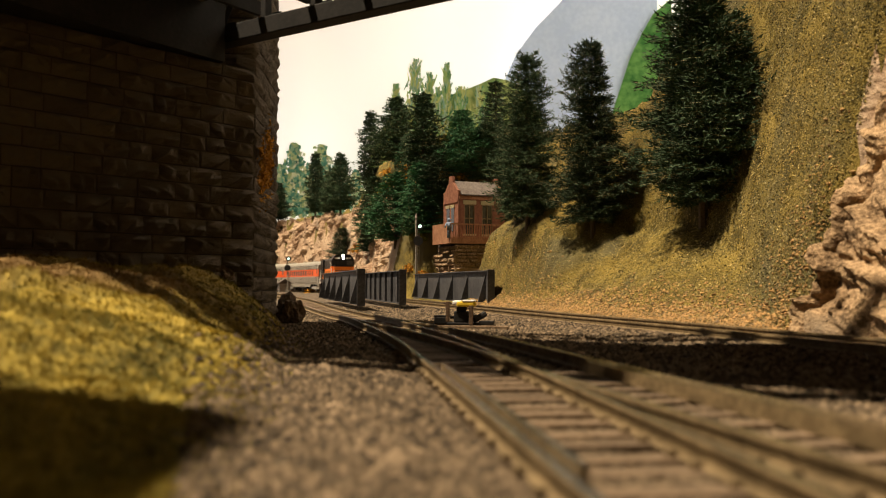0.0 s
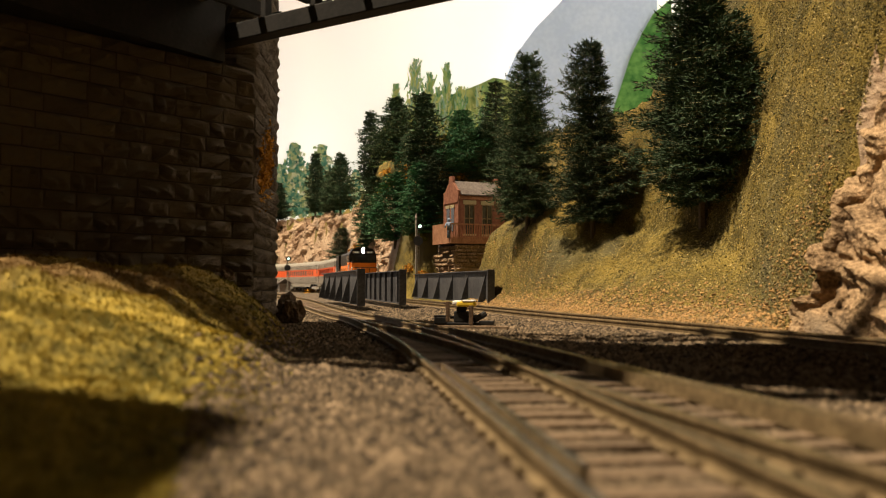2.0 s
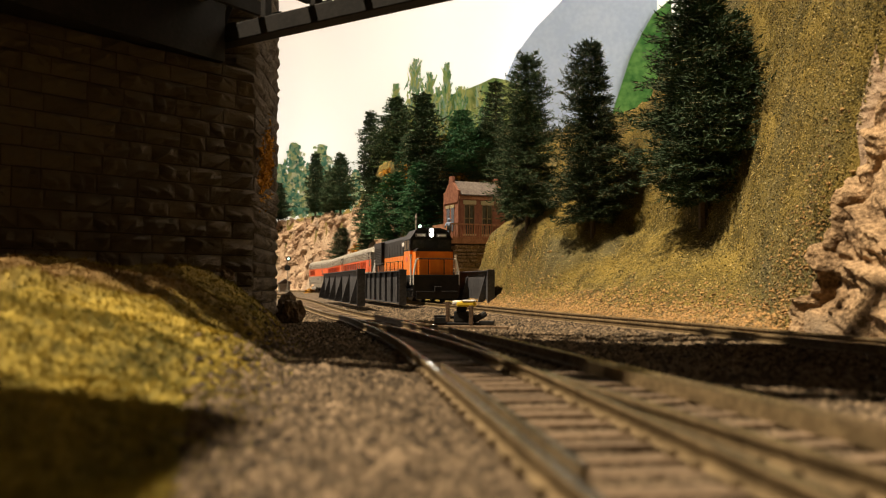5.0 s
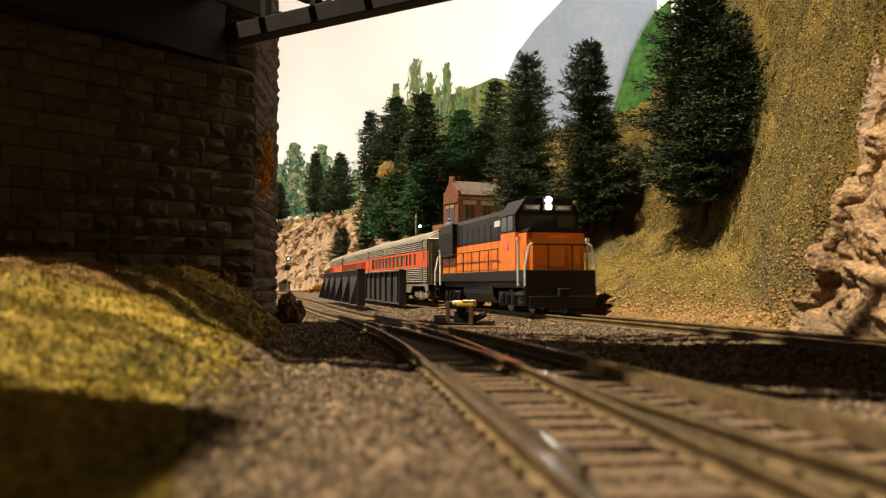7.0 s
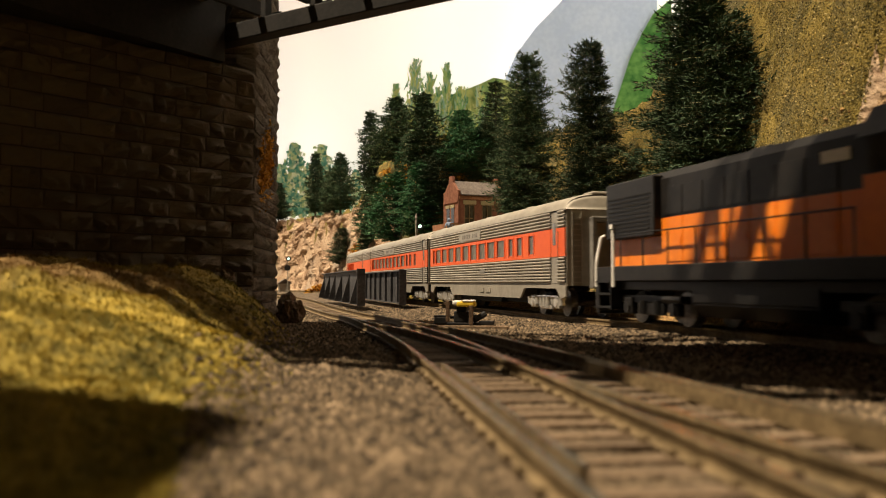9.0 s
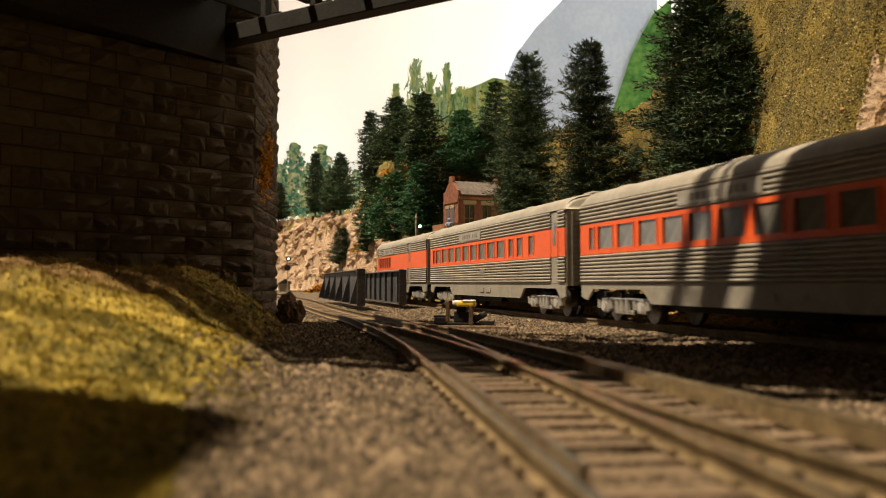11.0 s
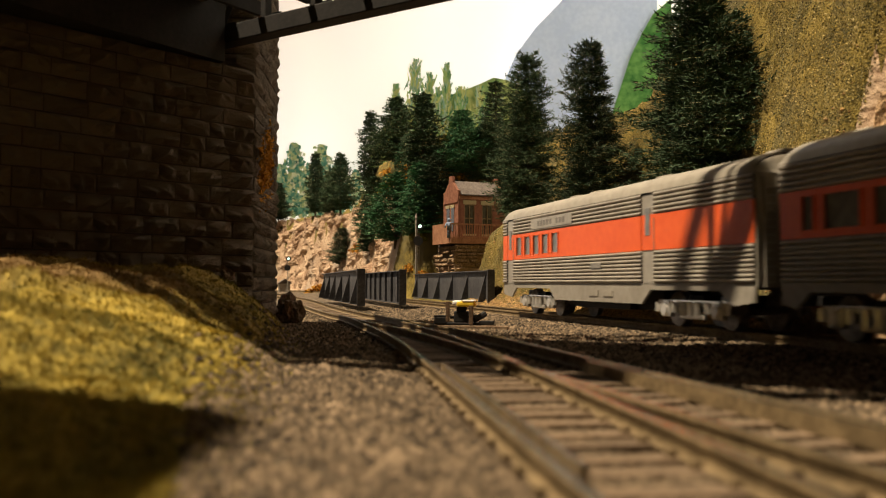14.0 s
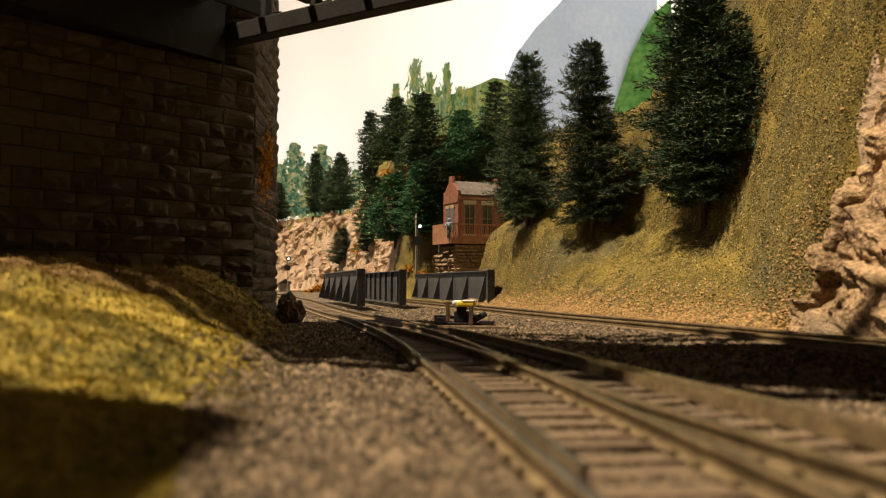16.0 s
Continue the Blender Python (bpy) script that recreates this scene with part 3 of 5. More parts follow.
def brick_house():
    h = thing("brick_house", "small red brick lineside house with a felt roof", "house", 15.9, 862, 56, 25)
    W, D, E = 53, 35, 49
    bm = bmesh.new()
    t = 2.0
    wins = [(6.4, 18.0), (26.5, 38.5)]
    z0, z1 = 9, 39
    box(bm, 0, W, 0, t, 0, z0)
    box(bm, 0, W, 0, t, z1, E)
    edges = [0] + [v for w in wins for v in w] + [W]
    for i in range(0, len(edges), 2):
        box(bm, edges[i], edges[i + 1], 0, t, z0, z1)
    part("front_wall", bm, M_BRICK, h)
    for xa in (0.0, W - 2):
        bm = bmesh.new()
        vs = []
        prof = [(0, 0), (D, 0), (D, E + 4), (D - 4, E + 5), (D - 10, E + 11), (D - 13, E + 13), (D / 2 + 3.5, E + 20), (D / 2 - 3.5, E + 20), (13, E + 13), (10, E + 11), (4, E + 5), (0, E + 4)]
        for dx in (-0.6, t):
            vs.append([bm.verts.new((xa + dx, a + (t if a == 0 else 0) * (0), b)) for a, b in prof])
        bm.faces.new(vs[0])
        bm.faces.new(vs[1][::-1])
        for i in range(len(prof)):
            j = (i + 1) % len(prof)
            bm.faces.new((vs[0][i], vs[0][j], vs[1][j], vs[1][i]))
        part("gable_wall", bm, M_BRICK, h)
    part("back_wall", boxes((t, W - 2, D - t, D, 0, E)), M_BRICK, h)
    bm = bmesh.new()
    for sgn in (0, 1):
        ys = (-3.5, D / 2) if sgn == 0 else (D / 2, D + 3.5)
        zz = (E - 1.5, E + 14) if sgn == 0 else (E + 14, E - 1.5)
        v = [bm.verts.new(p) for p in ((2.0, ys[0], zz[0]), (W - 2, ys[0], zz[0]), (W - 2, ys[1], zz[1]), (2.0, ys[1], zz[1]), (2.0, ys[0], zz[0] + 1.4), (W - 2, ys[0], zz[0] + 1.4), (W - 2, ys[1], zz[1] + 1.4), (2.0, ys[1], zz[1] + 1.4))]
        for f in ((0, 1, 2, 3), (4, 5, 6, 7), (0, 1, 5, 4), (1, 2, 6, 5), (2, 3, 7, 6), (3, 0, 4, 7)):
            bm.faces.new([v[k] for k in f])
    part("roof", bm, M_ROOF, h, "brown-grey felt roof")
    part("cornice", boxes((0.2, W, -1.6, 0, E - 5, E - 2)), M_TIMBER, h)
    for a, b in wins:
        w = part("window", boxes((a, b, 0.9, 1.3, z0, z1)), M_GLASS, h)
        part("lintel", boxes((a - 1.6, b + 1.6, -0.8, 0.6, z1, z1 + 4)), M_LINTEL, w, "pale stone lintel")
        part("sill", boxes((a - 1.2, b + 1.2, -1.0, 0.6, z0 - 2.2, z0)), M_LINTEL, w)
        part("window_frame", boxes((a, a + 0.9, 0.2, 1.0, z0, z1), (b - 0.9, b, 0.2, 1.0, z0, z1), ((a + b) / 2 - 0.5, (a + b) / 2 + 0.5, 0.2, 1.0, z0, z1), (a, b, 0.2, 1.0, 24.4, 25.4), (a, b, 0.2, 1.0, z1 - 0.9, z1)), M_LINTEL_D, w)
    for yy in (9, 20):
        w = part("window", boxes((-0.9, -0.5, yy, yy + 7, 12, 36)), M_GLASS, h)
        part("lintel", boxes((-1.6, -0.55, yy - 1.2, yy + 8.2, 36, 39)), M_LINTEL, w)
    part("gable_band", boxes((-1.4, -0.6, 1, D - 1, 41, 42.6)), M_BRICK, h)
    # timber platform with railing
    dk = thing("timber_platform", "red-brown timber platform with slatted railing", "platform", 15.9, 862, 54.6, 25)
    part("floor", boxes((-15, W + 3, -12, -0.9, 0, 5)), M_TIMBER, dk)
    part("side_floor", boxes((-15, -1.5, -0.9, D - 4, 0, 5)), M_TIMBER, dk)
    part("front_rail", boxes((-15, W + 3, -12, -10.8, 18.6, 20), (-15, W + 3, -12, -10.8, 5.6, 6.6)), M_TIMBER, dk)
    part("side_panel", boxes((-15.0, -13.8, -10.8, D - 4, 5, 20)), M_TIMBER, dk)
    x = -14.5
    while x < W + 3:
        part("baluster", boxes((x, x + 0.8, -11.8, -11.0, 5, 18.6)), M_TIMBER, dk)
        x += 2.6
    # footing of rough stone
    ft = thing("stone_footing", "coursed brown stone footing under the brick house", "footing", 15.9, 862, 0, 25)
    part("core", boxes((-7, W + 4, -8, D, -5, 54.4)), M_MORTAR, ft)
    lay = random.Random(6)
    for me in FOOT_STONES:
        me.materials[0] = M_FOOT
    z = 2.0
    while z < 52:
        hh = min(lay.uniform(3.0, 5.5), 54.2 - z)
        x = -9.0
        while x < W + 1:
            w = lay.uniform(6, 17)
            ob = new("stone", lay.choice(FOOT_STONES))
            ob.parent = ft
            ob.matrix_basis = pose((x + w / 2) * MM, (-9.0 + lay.uniform(-1.6, 1.0)) * MM, (z + hh / 2) * MM) @ Matrix.Diagonal(((w - 0.4) * MM, 5 * MM, (hh - 0.4) * MM, 1))
            x += w
        z += hh
    z = 2.0
    while z < 52:
        hh = min(lay.uniform(3.5, 6.5), 54.2 - z)
        v = -9.0
        while v < 28:
            w = lay.uniform(7, 15)
            ob = new("stone", lay.choice(FOOT_STONES))
            ob.parent = ft
            ob.matrix_basis = pose((-8.0 + lay.uniform(-3.0, 1.0)) * MM, (v + w / 2) * MM, (z + hh / 2) * MM, 0, 0, -90) @ Matrix.Diagonal(((w - 0.4) * MM, 6 * MM, (hh - 0.4) * MM, 1))
            v += w
        z += hh
    # a painted figurine on the platform
    fg = bmesh.new()
    cyl(fg, (-1.2, 0, 0), (-0.9, 0, 9), 1.1, 8)
    cyl(fg, (1.2, 0, 0), (0.9, 0, 9), 1.1, 8)
    cyl(fg, (0, 0, 8.6), (0, 0, 15.5), 2.0, 10, 2.5)
    cyl(fg, (-2.6, 0, 15), (-4.6, -1, 10), 0.8, 6)
    cyl(fg, (2.6, 0, 15), (5.5, -1, 12.5), 0.8, 6)
    bmesh.ops.create_uvsphere(fg, u_segments=10, v_segments=8, radius=1.8, matrix=Matrix.Translation((0, 0, 18)))
    f = part("figurine", fg, M_BLUE, None, "", True)
    tagged(f, "plain blue-grey toy figurine standing on the platform", "figurine")
    f.matrix_basis = pose(6 * MM, 847 * MM, 59.8 * MM, 0, 0, 20)


brick_house()


# ---- signals, shed, switch machine ----
def signal_mast(x, y, z, h, lamp_at, label):
    s = thing("signal_mast", label, "railway signal", x, y, z)
    bm = bmesh.new()
    cyl(bm, (0, 0, 0), (0, 0, h), 0.9, 8, 0.7)
    box(bm, -3, 3, -3, 3, -2, 2.5)
    part("mast", bm, M_GREY, s)
    bm = bmesh.new()
    cyl(bm, (0, 0, h), (0, 0, h + 5), 1.4, 8, 0.2)
    part("finial", bm, M_SILVER, s)
    bm = bmesh.new()
    cyl(bm, (lamp_at[0] - 2, -1, lamp_at[1] - 15), (lamp_at[0] - 2, -2.2, lamp_at[1] - 15), 5, 20)
    part("lower_target", bm, M_BLACK, s)
    bm = bmesh.new()
    cyl(bm, (lamp_at[0], 0, lamp_at[1]), (lamp_at[0], -2, lamp_at[1]), 3.8, 20)
    part("target", bm, M_BLACK, s)
    bm = bmesh.new()
    cyl(bm, (lamp_at[0], -2, lamp_at[1]), (lamp_at[0], -3.4, lamp_at[1]), 1.7, 16)
    part("lens", bm, M_GREEN, s, "lit pale green lens")
    part("ladder", boxes((1.4, 1.8, 1.5, 2.0, 2, h - 8), (3.0, 3.4, 1.5, 2.0, 2, h - 8), *[(1.8, 3.0, 1.6, 1.9, q, q + 0.3) for q in range(5, int(h - 9), 4)]), M_GREY, s)


signal_mast(-28, 890, 0, 83, (4.2, 74), "grey signal mast with a lit green lamp")
signal_mast(-254, 1400, 2, 50, (2, 53), "distant signal mast with a green lamp")


def line_shed():
    s = thing("line_shed", "tiny grey shed with a dark pitched roof", "shed", -262, 1420, 1, 20)
    part("wall", boxes((-9, 9, 0, 14, 0, 13)), M_GREY, s)
    bm = bmesh.new()
    v = [bm.verts.new(p) for p in ((-13, -3, 13), (13, -3, 13), (13, 17, 13), (-13, 17, 13), (-13, 7, 20), (13, 7, 20), (0, -3, 21), (0, 17, 21))]
    for f in ((0, 1, 6), (3, 7, 2), (0, 6, 7, 3), (1, 2, 7, 6), (0, 3, 2, 1)):
        bm.faces.new([v[k] for k in f])
    bmesh.ops.delete(bm, geom=[q for q in bm.verts if not q.link_faces], context="VERTS")
    part("roof", bm, M_ROOF, s)


line_shed()


def switch_stand():
    s = thing("switch_machine", "black switch machine with a yellow and white target", "switch machine", 9.0, 350, -2.8, -10)
    part("head_tie", boxes((-12, 18, -4.5, -1.8, -1.2, 0.9), bevel=0.3), M_TIE, s)
    part("head_tie", boxes((-13, 12, 3, 5.7, -0.8, 1.2), bevel=0.2), M_TIE, s)
    part("base", boxes((-7, 7, -3, 5, 1.2, 2.0), (6, 12, -3.0, 1, 1.2, 2.8), bevel=0.2), M_BLACK, s)
    part("body", boxes((-4.4, 1.4, -2.0, 2.4, 2.0, 6.6), (-3.4, 0.6, -1.4, 2, 6.6, 8.4), bevel=0.5), M_BLACK, s)
    part("motor", boxes((-12.5, -7.0, -2, 3, 1.4, 4.2), (-13.0, -6.6, -1.4, 2.6, 4.2, 4.9), bevel=0.3), M_BLACK, s)
    part("upright", boxes((-7.6, -6.2, -2.2, -0.6, 2.2, 10.6), (-8.6, -5.6, -1.6, -1.0, 9.4, 10.2), bevel=0.15), M_RUST, s)
    part("upright", boxes((2.2, 3.8, -4.4, -2.8, 1.2, 9.0), bevel=0.15), M_RUST, s)
    part("target", boxes((-3.0, 4.6, -3.8, 1.0, 8.4, 10.6), bevel=0.7), M_YELLOW, s, "yellow painted target")
    bm = bmesh.new()
    box(bm, -4.8, -1.2, -3.2, 0.8, 9.0, 11.0, bevel=0.7)
    box(bm, -0.6, 4.5, -3.9, 0.6, 10.5, 11.2, bevel=0.25)
    part("target_top", bm, M_WHITE, s, "worn white top")
    bm = bmesh.new()
    cyl(bm, (-6, 0, 4), (6, -1, 4.6), 0.6, 8)
    cyl(bm, (4, -2, 3), (8, 1.5, 5.5), 1.3, 8)
    part("throw_rod", bm, M_BLACK, s)


switch_stand()


# ---- conifers ----
TREES = [(57.4, 580, 173, 50, 0), (91, 520, 166, 54, 1), (129.5, 425, 188, 75, 2), (60, 966, 247, 49, 3), (49, 950, 195, 55, 0), (-123.5, 1440, 308, 48, 4), (-67, 1214, 282, 60, 4), (-23, 986, 237, 54, 4), (21, 946, 208, 52, 5), (1, 950, 170, 48, 4), (-38, 1058, 201, 42, 5), (-260, 1740, 283, 47, 4), (-197, 1640, 267, 55, 4), (-225, 1690, 239, 45, 4), (-176, 1500, 113, 44, 4), (-100, 1246, 172, 68, 4), (-57, 1030, 149, 60, 5), (-27, 962, 152, 49, 5), (-107, 1262, 104, 50, 5), (-12, 954, 123, 42, 4), (-352.5, 1830, 231, 49, 4), (38, 950, 182, 55, 4), (54, 626, 140, 32, 1)]
BUSHES = [(-42, 1100, 13), (6, 1030, 13), (46, 995, 12), (-20, 962, 9), (-37, 980, 8), (-80, 1290, 13), (20, 1005, 12), (-77, 1237, 14), (-25, 973, 11), (-48, 1061, 9), (-132, 1393, 14), (-6, 937, 10), (28, 937, 10), (-34, 1061, 11), (-41, 1065, 11), (10, 965, 12), (20, 965, 10), (49, 969, 10), (-66, 1189, 10), (-230, 1553, 13), (-38, 1061, 13), (-77, 1237, 13), (10, 965, 12), (42, 953, 11), (-230, 1553, 16), (-192, 1501, 16), (-61, 1161, 12)]


def conifer_mesh(seed, levels, per, spread, dense, needle=M_NEEDLE, fat=1.0):
    """Crown of a model fir one unit high: drooping boughs with side twigs and short needles; spread is its radius near the foot."""
    rng = np.random.default_rng(seed)
    V, F, K = [], [], []
    count = 0

    def unit(v):
        return v / (np.linalg.norm(v, axis=1)[:, None] + 1e-9)

    def blades(p, d, ln, w, kind):
        nonlocal count
        d = unit(d)
        side = unit(np.cross(d, rng.normal(size=d.shape)))
        w, ln = np.broadcast_to(w, len(d))[:, None], np.broadcast_to(ln, len(d))[:, None]
        V.append(np.stack([p - side * w, p + side * w, p + d * ln], 1).reshape(-1, 3))
        F.append(np.arange(3 * len(d)).reshape(-1, 3) + count)
        K.append(np.full(len(d), kind))
        count += 3 * len(d)

    def clothe(p, d, ln):
        """Needles along straight twigs that start at p."""
        m = np.maximum(4, (dense * ln / spread).astype(int))
        idx = np.repeat(np.arange(len(p)), m)
        u = rng.uniform(0.05, 1.0, len(idx))
        q = p[idx] + d[idx] * (ln[idx] * u)[:, None] + rng.normal(size=(len(idx), 3)) * 0.0022
        dd = d[idx] * 0.75 + rng.normal(size=(len(idx), 3)) * 0.55 + np.array([0, 0, 0.12])
        blades(q, dd, rng.uniform(0.012, 0.027, len(idx)), rng.uniform(0.0014, 0.0030, len(idx)) * fat, 0)
        blades(p, d, ln * 1.02, 0.0010, 1)

    lobes = rng.uniform(0.72, 1.15, 9)
    for i in range(levels):
        h = 0.10 + 0.88 * ((i + rng.uniform(-0.3, 0.3)) / levels)
        h = min(max(h, 0.085), 0.975)
        r = spread * (1.02 - h) ** 0.52 * rng.uniform(0.80, 1.12) * min(1.06, 0.45 + 2.4 * h)
        n = max(7, int(per * (0.55 + 0.45 * (1 - h))))
        a = np.arange(n) * 2 * np.pi / n + rng.uniform(-0.45, 0.45, n) + rng.uniform(0, 6)
        lobes = np.clip(lobes + rng.normal(size=9) * 0.10, 0.66, 1.2)
        rr = r * rng.uniform(0.62, 1.08, n) * lobes[(a / 2 / np.pi * 9).astype(int) % 9]
        out = np.stack([np.cos(a), np.sin(a), np.zeros(n)], 1)
        cross = np.stack([-np.sin(a), np.cos(a), np.zeros(n)], 1)
        p = np.zeros((n, 3))
        p[:, 2] = h + rng.uniform(-0.008, 0.008, n)
        droop = rng.uniform(-0.42, -0.05, n) * (1 - h) + 0.35 * h
        d1 = unit(out + np.array([0, 0, 1.0]) * droop[:, None])
        mid = p + d1 * (rr * 0.62)[:, None]
        d2 = unit(out + np.array([0, 0, 1.0]) * (droop + 0.30)[:, None] + cross * rng.uniform(-0.2, 0.2, n)[:, None])
        clothe(p, d1, rr * 0.62)
        clothe(mid, d2, rr * 0.42)
        for u in (0.28, 0.45, 0.62, 0.78):
            for sg in (-1, 1):
                st = p + d1 * (rr * u)[:, None] if u <= 0.62 else mid + d2 * (rr * (u - 0.62))[:, None]
                dd = unit(d1 * 0.75 + cross * (sg * rng.uniform(0.5, 1.0, n))[:, None] + np.array([0, 0, 1.0]) * rng.uniform(-0.25, 0.15, n)[:, None])
                clothe(st, dd, rr * 0.40 * (1.05 - 0.5 * u) * rng.uniform(0.7, 1.2, n))
    top = np.zeros((70, 3))
    top[:, 2] = rng.uniform(0.93, 1.0, 70)
    blades(top, rng.normal(size=(70, 3)) + np.array([0, 0, 0.5]), 0.022, 0.002, 0)
    me = bpy.data.meshes.new("crown")
    me.from_pydata(np.concatenate(V).tolist(), [], np.concatenate(F).tolist())
    me.materials.append(needle)
    me.materials.append(M_TWIG)
    me.polygons.foreach_set("material_index", np.concatenate(K).astype(np.int32))
    return me


def trunk_mesh():
    bm = bmesh.new()
    cyl(bm, (0, 0, -0.03), (0, 0, 0.96), 0.013, 7, 0.003)
    me = bpy.data.meshes.new("trunk")
    bm.to_mesh(me)
    bm.free()
    me.materials.append(M_BARK)
    return me


TRUNK = trunk_mesh()
SPREAD = 0.24
CROWNS = [conifer_mesh(1, 40, 19, SPREAD, 46), conifer_mesh(2, 40, 19, SPREAD, 46), conifer_mesh(3, 44, 21, SPREAD, 50), conifer_mesh(4, 26, 13, SPREAD, 30, fat=1.6),
          conifer_mesh(11, 31, 15, SPREAD, 30, fat=2.2), conifer_mesh(12, 31, 15, SPREAD, 30, M_NEEDLE_B, 2.2), conifer_mesh(13, 31, 15, SPREAD, 30, fat=2.2)]


def conifer(x, y, top, wide, crown, turn):
    z = float(ground_z(x, y)) - 1.0
    h = top - z
    t = thing("conifer", "dark green model fir with wiry twigs on the slope" if crown.materials[0] == M_NEEDLE else "bluish green model fir on the far slope", "tree", x, y, z, turn, "firs on the slope")
    k = wide / (2 * SPREAD) * (1.22 if y < 700 else 1.5)
    for nm, me in (("trunk", TRUNK), ("crown", crown)):
        ob = new(nm, me)
        ob.parent = t
        ob.matrix_basis = Matrix.Diagonal((k * MM, k * MM, h * MM, 1))
    return t


# x, y, height of the tip, width, crown
for i, (x, y, top, wide, c) in enumerate(TREES):
    conifer(x, y, top, wide, CROWNS[c if c != 4 or i % 2 else 6], i * 77)


def bush(x, y, r, material, label):
    rng = np.random.default_rng(int(x * 3 + y))
    vs, fs = [], []
    for _ in range(420):
        d = rng.normal(size=3)
        d /= np.linalg.norm(d)
        p = d * r * rng.uniform(0.45, 1.0) * (1 + 0.25 * np.sin(3 * d[0] + 4 * d[1]))
        p[2] = abs(p[2]) * 0.9
        a, b = rng.normal(size=3), rng.normal(size=3)
        k = len(vs)
        s = r * 0.11
        vs.extend([p + a * s, p + b * s, p - (a + b) * s * 0.6])
        fs.append((k, k + 1, k + 2))
    ob = raw("bush", vs, fs, material)
    ob.matrix_basis = pose(x * MM, y * MM, (float(ground_z(x, y)) - r * 0.25) * MM)
    tagged(ob, label, "bush", "bushes on the slope")


for x, y, r in BUSHES:
    bush(x * 0.985, y * 0.985, r * 1.2, M_AUTUMN if (int(x + y) % 4) else M_OLIVE, "clump of orange autumn foliage" if (int(x + y) % 4) else "clump of olive green foliage")


# ---- rock outcrop beside the track ----
def outcrop():
    """Folded plaster rock: a rolled lip, a crevice behind it, then slabs that climb to the near end."""
    us, ws = np.linspace(0, 1, 300) ** 1.6, np.linspace(0, 1, 230)
    U, W = np.meshgrid(us, ws)
    zz = W * 150 - 4
    edge = 277 + 4 * waves(zz, zz * 0, 31, 44, 3) + 5 * np.exp(-(zz / 10) ** 2)
    y = edge * (1 - U) + 60 * U
    run = edge - y
    xm = np.interp(y, MAIN[::-1, 1], MAIN[::-1, 0])
    # slabs dip towards the lip
    dip = zz + 0.75 * run + 5 * waves(run, zz, 34, 60, 2)
    saw = dip / 17.0 + 0.5 * waves(run, zz, 38, 70, 2)
    slab = 4.6 * (saw - np.floor(saw)) ** 1.5
    saw2 = dip / 6.3 + 0.7 * waves(run, zz, 39, 26, 2)
    slab2 = 1.3 * (saw2 - np.floor(saw2)) ** 2
    x = xm + 25 + 0.38 * zz + 4.0 * waves(run * 0.7 - zz * 0.4, zz * 0.6, 36, 60, 2) - slab - slab2 - 0.8 * waves(run + zz * 0.5, zz * 1.6, 37, 12, 4) - 1.6 * (1 - np.abs(waves(run * 0.8 + zz, zz * 0.6 - run * 0.6, 43, 20, 4)))
    width = 7.0 + 2.0 * waves(zz, zz * 0, 40, 30, 2)
    crack = width + 2.5 + 1.5 * waves(zz, zz * 0, 42, 25, 3)
    x = x - 2.0 * np.exp(-((run - width * 0.55) / (width * 0.45)) ** 2) + 14 * np.exp(-((run - crack) / 1.5) ** 2)
    x = x + 40 * np.maximum(0, 1 - run / 3.5) ** 2 + 5 * np.exp(-((zz - 13) / 5) ** 2 - ((run - crack - 3) / 5) ** 2)
    v = np.stack([x, y, zz], -1).reshape(-1, 3)
    n, m = U.shape
    idx = np.arange(n * m).reshape(n, m)
    f = np.stack([idx[:-1, :-1], idx[1:, :-1], idx[1:, 1:], idx[:-1, 1:]], -1).reshape(-1, 4)
    ob = raw("rock_outcrop", v, f, M_SLAB, smooth=True)
    tagged(ob, "folded tan and grey plaster rock face with a dark crevice", "rock", kind="structure")


outcrop()


def far_cliff():
    """Craggy rock face behind the curve of the main line."""
    ss = np.array([s for s in MAIN_S[::3] if 985 < main_at(s)[1] < 1840 and main_at(s)[0] > -700])
    ws = np.linspace(0, 1, 60)
    c = np.array([main_at(s) for s in ss])
    t = np.gradient(c, axis=0)
    t /= np.hypot(t[:, 0], t[:, 1])[:, None]
    nrm = np.stack([-t[:, 1], t[:, 0]], 1)
    S, W = np.meshgrid(ss, ws)
    top = 150 + 16 * waves(ss, ss * 0, 51, 160) - 60 * smooth(1010, 950, c[:, 1])
    zz = W * top[None, :]
    off = 24 + 0.24 * zz - 15 * (1 - np.abs(waves(S + 0.5 * zz, zz * 0.8, 52, 90, 5))) + 7 * waves(S, zz, 53, 45, 3) + 10
    off = np.maximum(off, 20 + 0.05 * zz) + 45 * smooth(1075, 990, c[:, 1])[None, :]
    v = np.stack([c[None, :, 0] + nrm[None, :, 0] * off, c[None, :, 1] + nrm[None, :, 1] * off, zz - 2], -1)
    n, m = S.shape
    idx = np.arange(n * m).reshape(n, m)
    f = np.stack([idx[:-1, :-1], idx[1:, :-1], idx[1:, 1:], idx[:-1, 1:]], -1).reshape(-1, 4)
    ob = raw("rock_cliff", v.reshape(-1, 3), f, M_ROCK)
    tagged(ob, "craggy tan rock cliff behind the curving track", "rock", kind="structure")


far_cliff()


